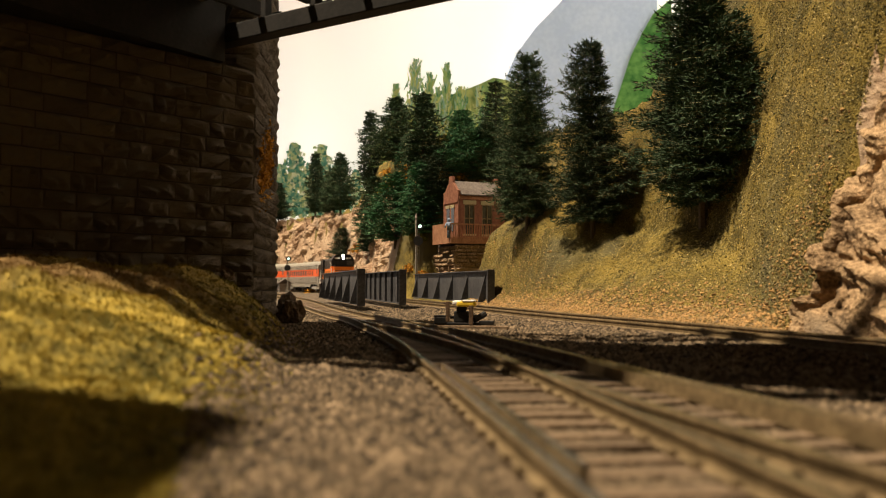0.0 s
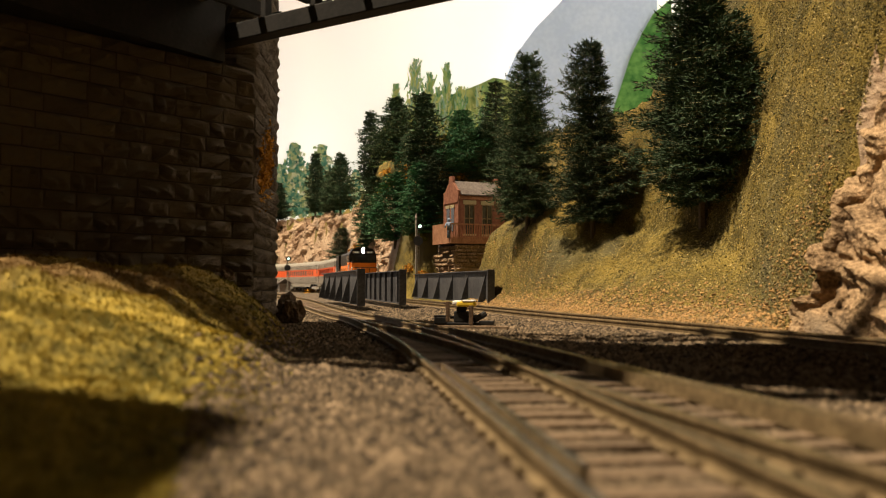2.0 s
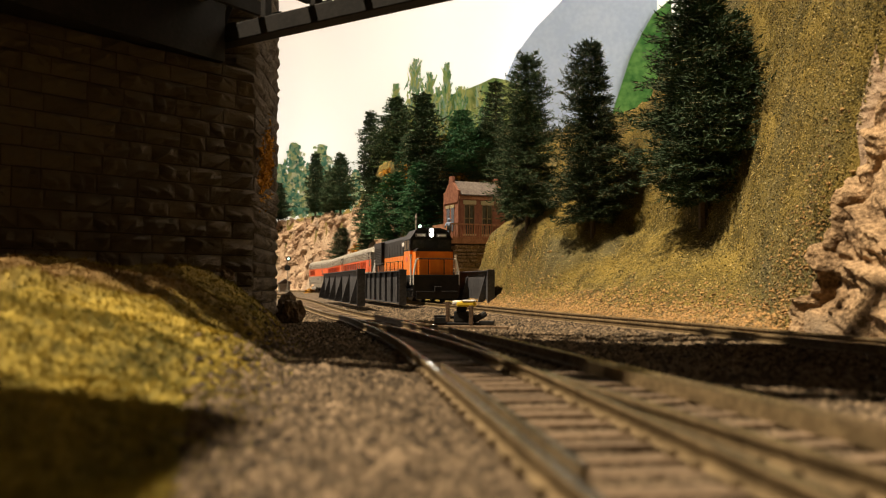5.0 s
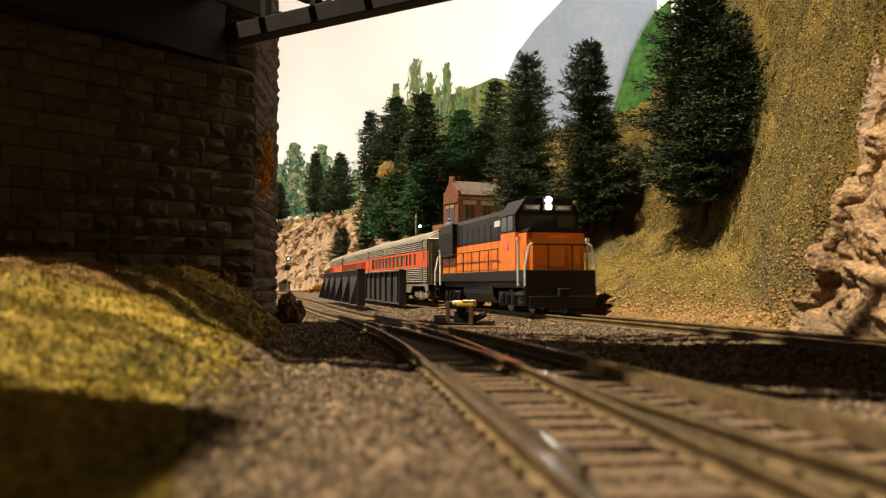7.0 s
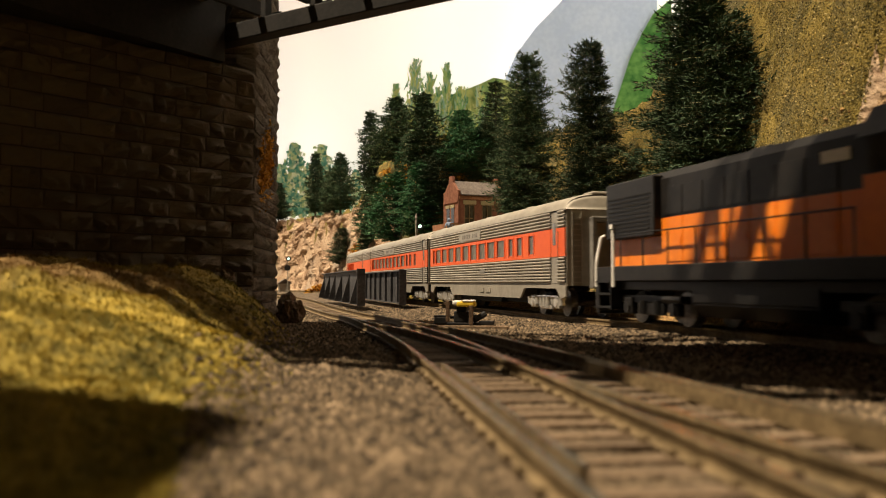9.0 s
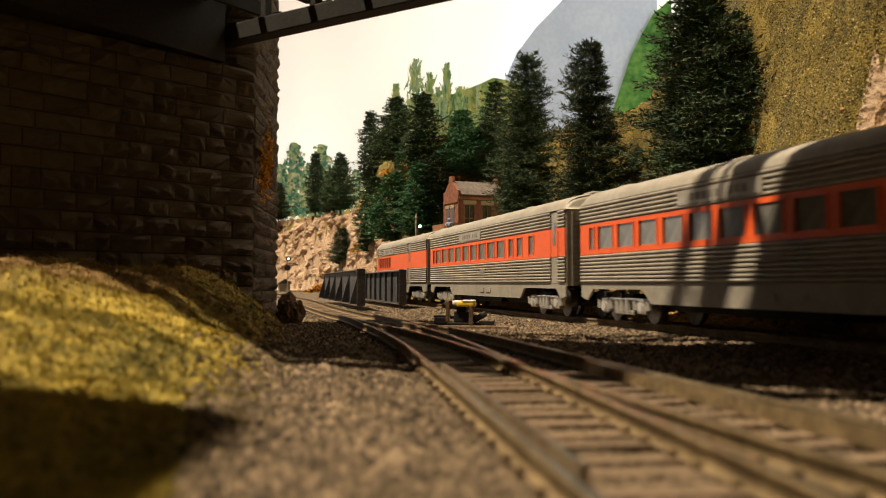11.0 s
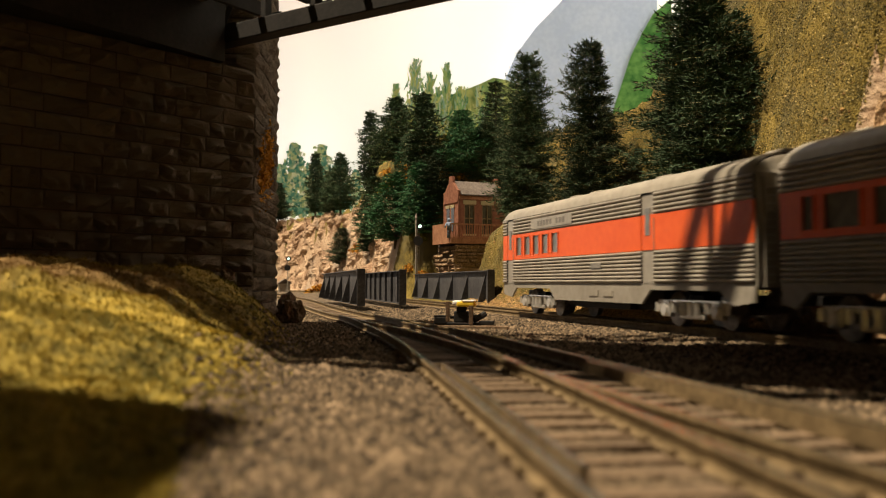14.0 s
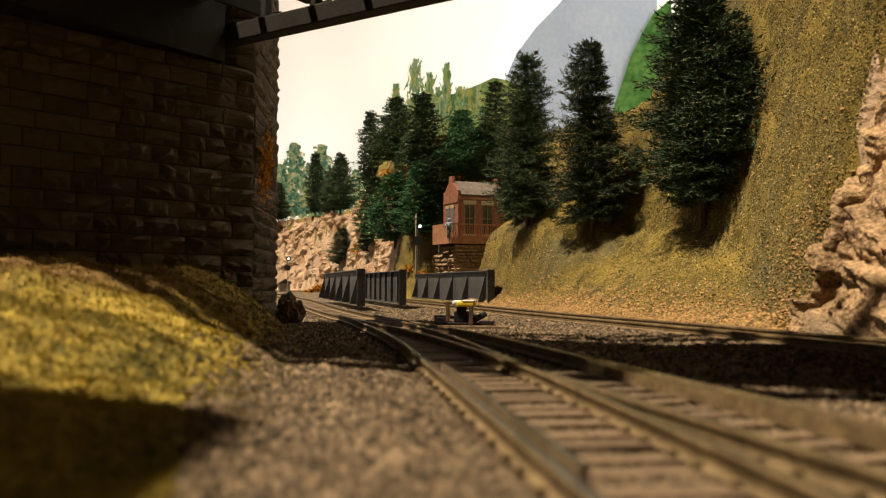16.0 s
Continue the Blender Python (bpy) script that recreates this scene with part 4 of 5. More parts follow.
def boulder(x, y, r, tall, seed, label, material=M_DARKROCK):
    bm = bmesh.new()
    bmesh.ops.create_icosphere(bm, subdivisions=4, radius=1)
    for v in bm.verts:
        n = v.co.normalized()
        k = 1 + 0.55 * noise.noise(n * 1.7 + Vector((seed, 0, 0))) + 0.16 * noise.noise(n * 4.5 + Vector((0, seed, 0)))
        v.co = Vector((n.x * r * k, n.y * r * k, n.z * tall * k))
    ob = part("boulder", bm, material)
    ob.matrix_basis = pose(x * MM, y * MM, (float(ground_z(x, y)) + tall * 0.55) * MM)
    tagged(ob, label, "rock", "loose rocks")


boulder(-72, 398, 6.0, 8.0, 4, "dark brown rock at the foot of the abutment")
boulder(-84, 322, 5.0, 5.0, 7, "dark rock lying on the grassy bank")


def moss(x, y, z, r):
    rng = np.random.default_rng(3)
    c = np.array([x, y, z]) + rng.normal(size=(260, 3)) * np.array([0.5, r * 0.5, r])
    a, b = rng.normal(size=(260, 3)) * 0.7, rng.normal(size=(260, 3)) * 0.7
    ob = raw("moss", np.stack([c + a, c + b, c - a - b], 1).reshape(-1, 3), np.arange(780).reshape(-1, 3), M_AUTUMN)
    tagged(ob, "patch of orange moss on the abutment stones", "moss", kind="stuff")


moss(-72.0, 352, 66, 6.5)
moss(-72.4, 341, 60, 5.0)



# ---- painted backdrop ----
def backdrop():
    line = spline([(-1900, 1300), (-1300, 1950), (-520, 2130), (-260, 2138), (0, 2134), (300, 2125), (900, 1900), (1200, 1200), (1250, 300), (1250, -900)], 30)
    n = len(line)
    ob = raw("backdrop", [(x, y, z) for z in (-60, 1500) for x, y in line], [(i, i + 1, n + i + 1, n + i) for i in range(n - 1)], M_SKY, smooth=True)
    tagged(ob, "pale cream and white painted sky backdrop with added glow", "backdrop", kind="structure")
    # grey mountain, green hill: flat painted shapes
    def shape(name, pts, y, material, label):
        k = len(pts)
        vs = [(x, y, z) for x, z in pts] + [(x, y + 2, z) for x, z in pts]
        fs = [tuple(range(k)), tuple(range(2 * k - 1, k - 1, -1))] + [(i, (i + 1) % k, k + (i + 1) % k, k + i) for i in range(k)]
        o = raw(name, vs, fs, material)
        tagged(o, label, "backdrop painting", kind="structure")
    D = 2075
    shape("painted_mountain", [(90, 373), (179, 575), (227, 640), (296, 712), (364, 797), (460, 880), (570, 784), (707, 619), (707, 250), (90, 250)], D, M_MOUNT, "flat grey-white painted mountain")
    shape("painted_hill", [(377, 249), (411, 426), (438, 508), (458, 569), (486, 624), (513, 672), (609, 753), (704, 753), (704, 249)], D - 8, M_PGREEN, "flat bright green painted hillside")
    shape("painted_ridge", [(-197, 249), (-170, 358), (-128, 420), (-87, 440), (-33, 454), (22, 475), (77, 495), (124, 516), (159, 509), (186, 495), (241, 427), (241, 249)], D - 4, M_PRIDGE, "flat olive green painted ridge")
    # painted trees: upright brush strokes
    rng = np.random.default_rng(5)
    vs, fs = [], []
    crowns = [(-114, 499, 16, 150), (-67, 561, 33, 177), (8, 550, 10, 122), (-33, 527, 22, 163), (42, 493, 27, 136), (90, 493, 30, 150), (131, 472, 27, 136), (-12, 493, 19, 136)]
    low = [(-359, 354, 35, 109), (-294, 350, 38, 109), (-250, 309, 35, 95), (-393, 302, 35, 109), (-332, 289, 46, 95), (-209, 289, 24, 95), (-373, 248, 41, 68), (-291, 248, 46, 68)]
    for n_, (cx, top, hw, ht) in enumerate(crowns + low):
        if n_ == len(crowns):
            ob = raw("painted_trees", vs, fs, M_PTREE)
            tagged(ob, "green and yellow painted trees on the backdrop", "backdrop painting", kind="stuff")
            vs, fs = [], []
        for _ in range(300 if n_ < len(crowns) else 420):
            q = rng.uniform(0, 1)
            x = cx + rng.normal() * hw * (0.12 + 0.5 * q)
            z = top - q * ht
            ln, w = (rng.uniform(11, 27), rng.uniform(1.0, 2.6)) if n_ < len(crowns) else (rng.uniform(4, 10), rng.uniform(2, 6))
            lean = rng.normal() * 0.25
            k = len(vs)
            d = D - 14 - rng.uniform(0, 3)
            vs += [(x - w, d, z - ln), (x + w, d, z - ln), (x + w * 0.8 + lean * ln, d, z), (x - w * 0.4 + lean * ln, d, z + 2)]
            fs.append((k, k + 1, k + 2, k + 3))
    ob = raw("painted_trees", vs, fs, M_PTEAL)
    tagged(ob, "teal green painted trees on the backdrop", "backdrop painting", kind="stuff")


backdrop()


# ---- loose gravel, turf and scatter ----
def scatter(name, pts, sizes, material, label, flat=0.7, seed=1, upright=False, small=False):
    rng = np.random.default_rng(seed)
    n = len(pts)
    if upright:
        base = np.array([(-0.22, 0, 0), (0.22, 0, 0), (0.05, 0, 1.0)])
        tri = np.array([(0, 1, 2)])
    elif small:
        base = np.array([(1, 0, -0.6), (-0.7, 0.8, -0.5), (-0.6, -0.9, -0.4), (0, 0, 1)])
        tri = np.array([(0, 1, 3), (1, 2, 3), (2, 0, 3), (0, 2, 1)])
    else:
        base = np.array([(1, 0, 0), (-0.8, 0.2, 0), (0, 1, 0.1), (0.1, -0.9, 0), (0, 0.1, 1), (0, 0, -1)])
        tri = np.array([(0, 2, 4), (2, 1, 4), (1, 3, 4), (3, 0, 4), (2, 0, 5), (1, 2, 5), (3, 1, 5), (0, 3, 5)])
    a = rng.uniform(0, 2 * np.pi, n)
    v = np.repeat(base[None], n, 0) * sizes[:, None, None]
    v = v * (rng.uniform(0.65, 1.35, (n, len(base), 1)) if not upright else rng.uniform(0.7, 1.3, (n, 1, 1)))
    v[..., 2] *= flat
    if upright:
        v[:, 2, :2] += rng.normal(size=(n, 2)) * sizes[:, None] * 0.4
    if small:
        b = rng.uniform(0, 2 * np.pi, n)[:, None]
        v = np.stack([v[..., 0], v[..., 1] * np.cos(b) - v[..., 2] * np.sin(b), v[..., 1] * np.sin(b) + v[..., 2] * np.cos(b)], -1)
    c, s = np.cos(a)[:, None], np.sin(a)[:, None]
    x, y = v[..., 0] * c - v[..., 1] * s, v[..., 0] * s + v[..., 1] * c
    v = np.stack([x, y, v[..., 2]], -1) + pts[:, None, :]
    f = (tri[None] + (np.arange(n) * len(base))[:, None, None]).reshape(-1, 3)
    ob = raw(name, v.reshape(-1, 3), f, material)
    return tagged(ob, label, name.replace("_", " "), kind="stuff")


def near_line(line, x, y, w):
    pts = line[::3]
    ok = np.zeros(len(x), bool)
    for k in range(0, len(x), 4000):
        d = np.hypot(x[k:k + 4000, None] - pts[None, :, 0], y[k:k + 4000, None] - pts[None, :, 1]).min(1)
        ok[k:k + 4000] = d < w
    return ok


rng = np.random.default_rng(77)
n = 150000
y = 45 + 640 * rng.uniform(0, 1, n) ** 1.5
x = (rng.uniform(-0.30, 0.56, n)) * y
d = beside(x, y)
e = bank_edge(x, y)
keep = (d < 20 + rng.normal(size=n) * 2) & ((e < 5 + rng.normal(size=n) * 5) | (y > 430))
x, y = x[keep][:85000], y[keep][:85000]
z = ground_z(x, y)
z = np.where(near_line(MAIN, x, y, 7.6) , z - 0.35, z)
near_rails = near_line(NEAR, x, y, 14.5) | near_line(TURN, x, y, 14.5)
z = np.where(near_rails, z + 0.2, z)
size = np.where(near_rails, rng.uniform(0.3, 0.65, len(x)), rng.uniform(0.4, 1.15, len(x)))
scatter("gravel", np.stack([x, y, z], 1), size, M_PEBBLE, "loose grey-brown ballast stones between the tracks", seed=3)

# bigger clods among the ballast
k = rng.choice(len(x), 2600, replace=False)
scatter("clods", np.stack([x[k], y[k], z[k]], 1), np.where(near_rails[k], 0.7, rng.uniform(0.9, 2.2, 2600)), M_PEBBLE, "larger brown clods lying in the ballast", flat=0.55, seed=13)

# talus of tan crumbs at the foot of the hill
n = 36000
y = 230 + 420 * rng.uniform(0, 1, n) ** 1.3
xm = np.interp(y, MAIN[::-1, 1], MAIN[::-1, 0])
x = xm + 18.5 + np.abs(rng.normal(size=n)) * 10
scatter("talus", np.stack([x, y, lie_z(x, y)], 1), 0.22 + 0.85 * rng.uniform(0, 1, n) ** 3, M_TALUS, "tan crumbs of talus at the hill's foot", seed=4)

# ground foam on the hillside, as thick on the steep parts as on the gentle ones
n = 900000
y = 276 + 436 * rng.uniform(0, 1, n) ** 1.15
xm = np.interp(y, MAIN[::-1, 1], MAIN[::-1, 0])
x = xm + 20 + 118 * rng.uniform(0, 1, n)
z = lie_z(x, y)
tilt = np.hypot(lie_z(x + 1.5, y) - z, lie_z(x, y + 1.5) - z) / 1.5
dens = 0.62 + 0.25 * waves(x, y, 41, 18)
keep = rng.uniform(0, 1, n) < dens * np.sqrt(1 + tilt ** 2) / 3.2
x, y, z = x[keep][:230000], y[keep][:230000], z[keep][:230000]
scatter("ground_foam", np.stack([x, y, z], 1), 0.12 + 0.42 * rng.uniform(0, 1, len(x)) ** 2, M_FOAM, "olive and ochre ground foam on the hillside", flat=0.9, seed=5, small=True)

# turf of the near bank
n = 120000
y = 60 + 290 * rng.uniform(0, 1, n)
x = -16 - (0.54 * y - 4) * rng.uniform(0, 1, n)
e = bank_edge(x, y)
keep = (e > 2 + rng.normal(size=n) * 4)
x, y = x[keep], y[keep]
scatter("turf", np.stack([x, y, ground_z(x, y) - 0.1], 1), rng.uniform(0.4, 1.0, len(x)), M_FOAM_Y, "yellow-green fibre turf on the bank", flat=1.0, seed=6, upright=True)


# ---- guard rails of the turnout ----
def guard(line, off, lo, hi, parent):
    t = np.gradient(line, axis=0)
    t /= np.hypot(t[:, 0], t[:, 1])[:, None]
    nrm = np.stack([t[:, 1], -t[:, 0]], 1)
    k = (line[:, 1] > lo) & (line[:, 1] < hi)
    c = (line + nrm * off)[k]
    nn = nrm[k]
    prof = [(-0.4, -0.1), (0.4, -0.1), (0.4, -2.4), (-0.4, -2.4)]
    v = np.concatenate([np.column_stack([c + nn * a, np.full(len(c), b)]) for a, b in prof])
    m = len(c)
    f = [(j * m + i, j * m + i + 1, ((j + 1) % 4) * m + i + 1, ((j + 1) % 4) * m + i) for j in range(4) for i in range(m - 1)]
    f += [(0, m, 2 * m, 3 * m), (m - 1, 4 * m - 1, 3 * m - 1, 2 * m - 1)]
    ob = raw("guard_rail", v, f, M_RAIL_SIDE, parent)
    ob.data.materials.append(M_RAIL_TOP)
    ob.data.polygons.foreach_set("material_index", [1 if i < m - 1 else 0 for i in range(len(f))])


guard(NEAR, 6.2, 72, 165, near_track)
guard(TURN, -6.2, 80, 170, turn_track)


# ---- the train ----
def flutes(side, z0, z1, pitch=1.25):
    """Profile of rounded ribs on the car's side."""
    p, z = [], z0
    n = max(1, round((z1 - z0) / pitch))
    q = (z1 - z0) / n
    for i in range(n):
        z = z0 + i * q
        p += [(side * 16.75, z), (side * 17.2, z + q * 0.12), (side * 17.6, z + q * 0.38), (side * 17.6, z + q * 0.58), (side * 17.2, z + q * 0.82)]
    return p + [(side * 16.75, z1)]


ROOF = [(17.3 * math.cos(a) if 0 < i < 16 else (17.3 if i == 0 else -17.3), 41 + 6.3 * math.sin(a) ** 0.8 if 0 < i < 16 else 41) for i, a in ((i, math.pi * i / 16) for i in range(17))]


def wheel_pair(bm, y, r=5.3):
    for s in (-1, 1):
        cyl(bm, (s * 7.3, y, r), (s * 9.6, y, r), r, 20)
        cyl(bm, (s * 6.7, y, r), (s * 7.3, y, r), r + 0.6, 20)
    cyl(bm, (-7, y, r), (7, y, r), 1.2, 8)


def coach_truck(parent, yc):
    t = new("truck")
    t.parent = parent
    t.matrix_basis = pose(0, yc * MM, 0)
    for y in (-14.5, 14.5):
        bm = bmesh.new()
        wheel_pair(bm, y)
        part("wheel_set", bm, M_WHEEL, t)
    for s in (-1, 1):
        bm = bmesh.new()
        a, b = sorted((s * 12.2, s * 13.8))
        box(bm, a, b, -20, 20, 6.2, 8.2, bevel=0.4)
        for y in (-14.5, 14.5):
            box(bm, a - (0.8 if s < 0 else 0), b + (0.8 if s > 0 else 0), y - 2.6, y + 2.6, 3.0, 8.0, bevel=0.5)
            cyl(bm, (s * 13.6, y, 5.2), (s * 15.2, y, 5.2), 1.8, 10)
            cyl(bm, (s * 13.9, y - 4.8, 4.4), (s * 13.9, y - 4.8, 7.4), 1.3, 8)
            cyl(bm, (s * 13.9, y + 4.8, 4.4), (s * 13.9, y + 4.8, 7.4), 1.3, 8)
        box(bm, a, b, -7, 7, 2.6, 4.2, bevel=0.4)
        for y in (-4, 0, 4):
            cyl(bm, (s * 14.2, y, 3.6), (s * 14.2, y, 7.6), 1.2, 8)
        part("side_frame", bm, M_TRUCK, t)
    part("bolster", boxes((-12, 12, -4, 4, 6, 9.5)), M_BLACK, t)


PANES, FRAMES = {}, {}


def pane_mesh(w, h):
    if (w, h) not in PANES:
        bm = boxes((-0.15, 0.15, -w / 2, w / 2, -h / 2, h / 2))
        for v in bm.verts:
            v.co *= MM
        me = bpy.data.meshes.new("window")
        bm.to_mesh(me)
        bm.free()
        me.materials.append(M_PANE)
        PANES[(w, h)] = me
    return PANES[(w, h)]


def frame_mesh(w):
    if w not in FRAMES:
        bm = boxes((-0.85, 0.85, -w / 2 - 0.45, -w / 2, -4.1, 4.1), (-0.85, 0.85, w / 2, w / 2 + 0.45, -4.1, 4.1))
        for v in bm.verts:
            v.co *= MM
        FRAMES[w] = bpy.data.meshes.new("window_frame")
        bm.to_mesh(FRAMES[w])
        bm.free()
    return FRAMES[w]


def coach(label, L, windows, doors, sign, vents, half):
    """Stainless streamlined car; windows: centre and width along the car; doors: centres. The front is -y."""
    c = thing("coach", label, "railway coach", group="coaches of the train")
    hl = L / 2
    bm = bmesh.new()
    solid(bm, [(-16.6, 12.5), (16.6, 12.5), (16.6, 41), *[(x * 0.95, z - 0.4) for x, z in ROOF[1:-1]], (-16.6, 41)], -hl + 1, hl - 1)
    part("core", bm, M_INNER, c)
    bm = bmesh.new()
    rings = []
    for y, k, dz in ((-hl, 0.86, -2.2), (-hl + 1.2, 0.95, -0.8), (-hl + 4, 1, 0), (hl - 4, 1, 0), (hl - 1.2, 0.95, -0.8), (hl, 0.86, -2.2)):
        rings.append([bm.verts.new((x * (k if abs(x) < 17 else 1), y, 41 + (z - 41) * (1 + dz / 6.3))) for x, z in ROOF])
    for r0, r1 in zip(rings[:-1], rings[1:]):
        for i in range(len(ROOF) - 1):
            bm.faces.new((r0[i], r0[i + 1], r1[i + 1], r1[i]))
    bm.faces.new(rings[0])
    bm.faces.new(rings[-1][::-1])
    part("roof", bm, M_ROOFPAINT, c, "pale grey painted roof", True)
    for y in vents:
        bm = bmesh.new()
        box(bm, -4, 4, y - 5, y + 5, 46.6, 48.2, bevel=0.7)
        part("roof_vent", bm, M_ROOFPAINT, c)
    solids = sorted([(p - w / 2, p + w / 2) for p, w in windows])
    for s in (-1, 1):
        gaps = sorted([(d - 4.2, d + 4.2) for d in doors])
        edges = [-hl + 0.6] + [v for g in gaps for v in g] + [hl - 0.6]
        for i in range(0, len(edges), 2):
            if edges[i + 1] - edges[i] < 0.5:
                continue
            bm = bmesh.new()
            sheet(bm, flutes(s, 13.2, 23.2), edges[i], edges[i + 1])
            part("fluted_panel", bm, M_SILVER, c)
            bm = bmesh.new()
            sheet(bm, flutes(s, 34.2, 41), edges[i], edges[i + 1])
            part("upper_panel", bm, M_SILVER, c)
        # red band, with openings for the panes
        a, b = sorted((s * 16.5, s * 17.25))
        bm = bmesh.new()
        cuts = sorted([q for q in solids] + gaps)
        pos = -hl + 0.6
        for g0, g1 in cuts + [(hl - 0.6, hl)]:
            if g0 > pos:
                box(bm, a, b, pos, g0, 25.0, 32.6)
            pos = max(pos, g1)
        pos = -hl + 0.6
        for g0, g1 in gaps + [(hl - 0.6, hl)]:
            box(bm, a, b, pos, g0, 23.2, 25.0)
            box(bm, a, b, pos, g0, 32.6, 34.2)
            pos = g1
        part("red_band", bm, M_RED, c, "vermilion window band")
        for p, w in windows:
            ob = new("window", pane_mesh(w, 7.7))
            ob.parent = c
            ob.matrix_basis = pose(s * 16.75 * MM, p * MM, 28.8 * MM)
            link_mesh("window_frame", frame_mesh(w), M_RED, ob)
        for d in doors:
            dr = part("door", boxes((min(s * 15.9, s * 16.9), max(s * 15.9, s * 16.9), d - 4.0, d + 4.0, 12.6, 40.5)), M_SILVER, c)
            part("door_panel", boxes((min(s * 16.9, s * 17.1), max(s * 16.9, s * 17.1), d - 4.0, d + 4.0, 23.2, 34.2)), M_RED, dr)
            part("door_window", boxes((min(s * 17.1, s * 17.25), max(s * 17.1, s * 17.25), d - 1.6, d + 1.6, 27.8, 36.2)), M_PANE, dr)
            part("grab_rail", boxes((min(s * 17, s * 17.5), max(s * 17, s * 17.5), d - 4.7, d - 4.4, 15, 33)), M_SILVER, dr)
        # name board: writing as plain bars
        nb = part("name_board", boxes((min(s * 17.3, s * 17.75), max(s * 17.3, s * 17.75), sign - 22, sign + 22, 35.2, 39.4)), M_SILVER, c)
        part("lettering", boxes(*[(min(s * 17.75, s * 17.83), max(s * 17.75, s * 17.83), sign - 15 + k * 3.4, sign - 15 + k * 3.4 + 2.2, 36.2, 38.3) for k in (0, 1, 2, 4, 5, 6, 7, 8)]), M_DULL, nb)
        part("number_plate", boxes((min(s * 17.4, s * 17.75), max(s * 17.4, s * 17.75), -8, 1, 18.2, 20.0)), M_DULL, c)
        # skirt with cut-outs over the trucks
        bm = bmesh.new()
        x0, x1 = s * 16.9, s * 16.0
        pr = [(-hl + 0.5, 13.2), (-hl + 0.5, 8.2), (-half - 26 if -half - 26 > -hl + 6 else -hl + 6, 7.0), (-half - 20, 11.0), (-half + 20, 11.0), (-half + 26, 6.6), (half - 26, 6.6), (half - 20, 11.0), (half + 20, 11.0), (half + 26 if half + 26 < hl - 6 else hl - 6, 7.0), (hl - 0.5, 8.2), (hl - 0.5, 13.2)]
        va = [bm.verts.new((x0, y, z)) for y, z in pr]
        vb = [bm.verts.new((x1, y, z)) for y, z in pr]
        bm.faces.new(va)
        bm.faces.new(vb[::-1])
        for i in range(len(pr)):
            j = (i + 1) % len(pr)
            bm.faces.new((va[i], va[j], vb[j], vb[i]))
        part("skirt", bm, M_SKIRT, c)
        part("hatch", boxes((min(s * 16.9, s * 17.2), max(s * 16.9, s * 17.2), -16, -8, 8.6, 10.6), (min(s * 16.9, s * 17.2), max(s * 16.9, s * 17.2), -4, 4, 8.6, 10.6)), M_ROOFPAINT, c)
    part("underframe", boxes((-9, 9, -half + 24, half - 24, 4.5, 12.5), (-12, 12, -20, 22, 4.2, 8)), M_BLACK, c)
    for s in (-1, 1):
        yy = s * hl
        y0, y1 = sorted((yy - s * 1.0, yy))
        e = part("end_wall", boxes((-16.6, 16.6, y0, y1, 12.0, 41.0)), M_SKIRT, c)
        y0, y1 = sorted((yy, yy + s * 3.6))
        part("diaphragm", boxes((-6.5, -4.5, y0, y1, 11, 38), (4.5, 6.5, y0, y1, 11, 38), (-6.5, 6.5, y0, y1, 36, 38), bevel=0.3), M_DULL, e)
        y0, y1 = sorted((yy, yy + s * 0.4))
        for sx in (-1, 1):
            part("ladder", boxes(*[(sx * 12 - 2, sx * 12 + 2, y0, y1, z, z + 0.5) for z in range(13, 39, 2)], (sx * 12 - 2.3, sx * 12 - 1.7, y0, y1, 12, 40), (sx * 12 + 1.7, sx * 12 + 2.3, y0, y1, 12, 40)), M_SILVER, e)
        y0, y1 = sorted((yy - s * 4, yy + s * 5))
        part("coupler", boxes((-1.6, 1.6, y0, y1, 7.2, 10), bevel=0.4), M_BLACK, c)
        coach_truck(c, s * half)
    return c


def loco_truck(parent, yc):
    t = new("truck")
    t.parent = parent
    t.matrix_basis = pose(0, yc * MM, 0)
    for y in (-16, 16):
        bm = bmesh.new()
        wheel_pair(bm, y, 5.8)
        part("wheel_set", bm, M_WHEEL, t)
    for s in (-1, 1):
        bm = bmesh.new()
        a, b = sorted((s * 12.4, s * 14.2))
        box(bm, a, b, -23, 23, 7.5, 10.2, bevel=0.4)
        for y in (-16, 16):
            box(bm, a - (0.9 if s < 0 else 0), b + (0.9 if s > 0 else 0), y - 3, y + 3, 3.4, 9.5, bevel=0.5)
            cyl(bm, (s * 14, y, 5.8), (s * 15.8, y, 5.8), 2.1, 10)
        box(bm, a, b, -8, 8, 3.4, 7.6, bevel=0.5)
        for y in (-5, 5):
            cyl(bm, (s * 14.6, y, 3.8), (s * 14.6, y, 8.4), 1.6, 10)
        cyl(bm, (s * 15, -22, 9), (s * 15, -10, 9), 1.2, 8)
        part("side_frame", bm, M_BLACK2, t)


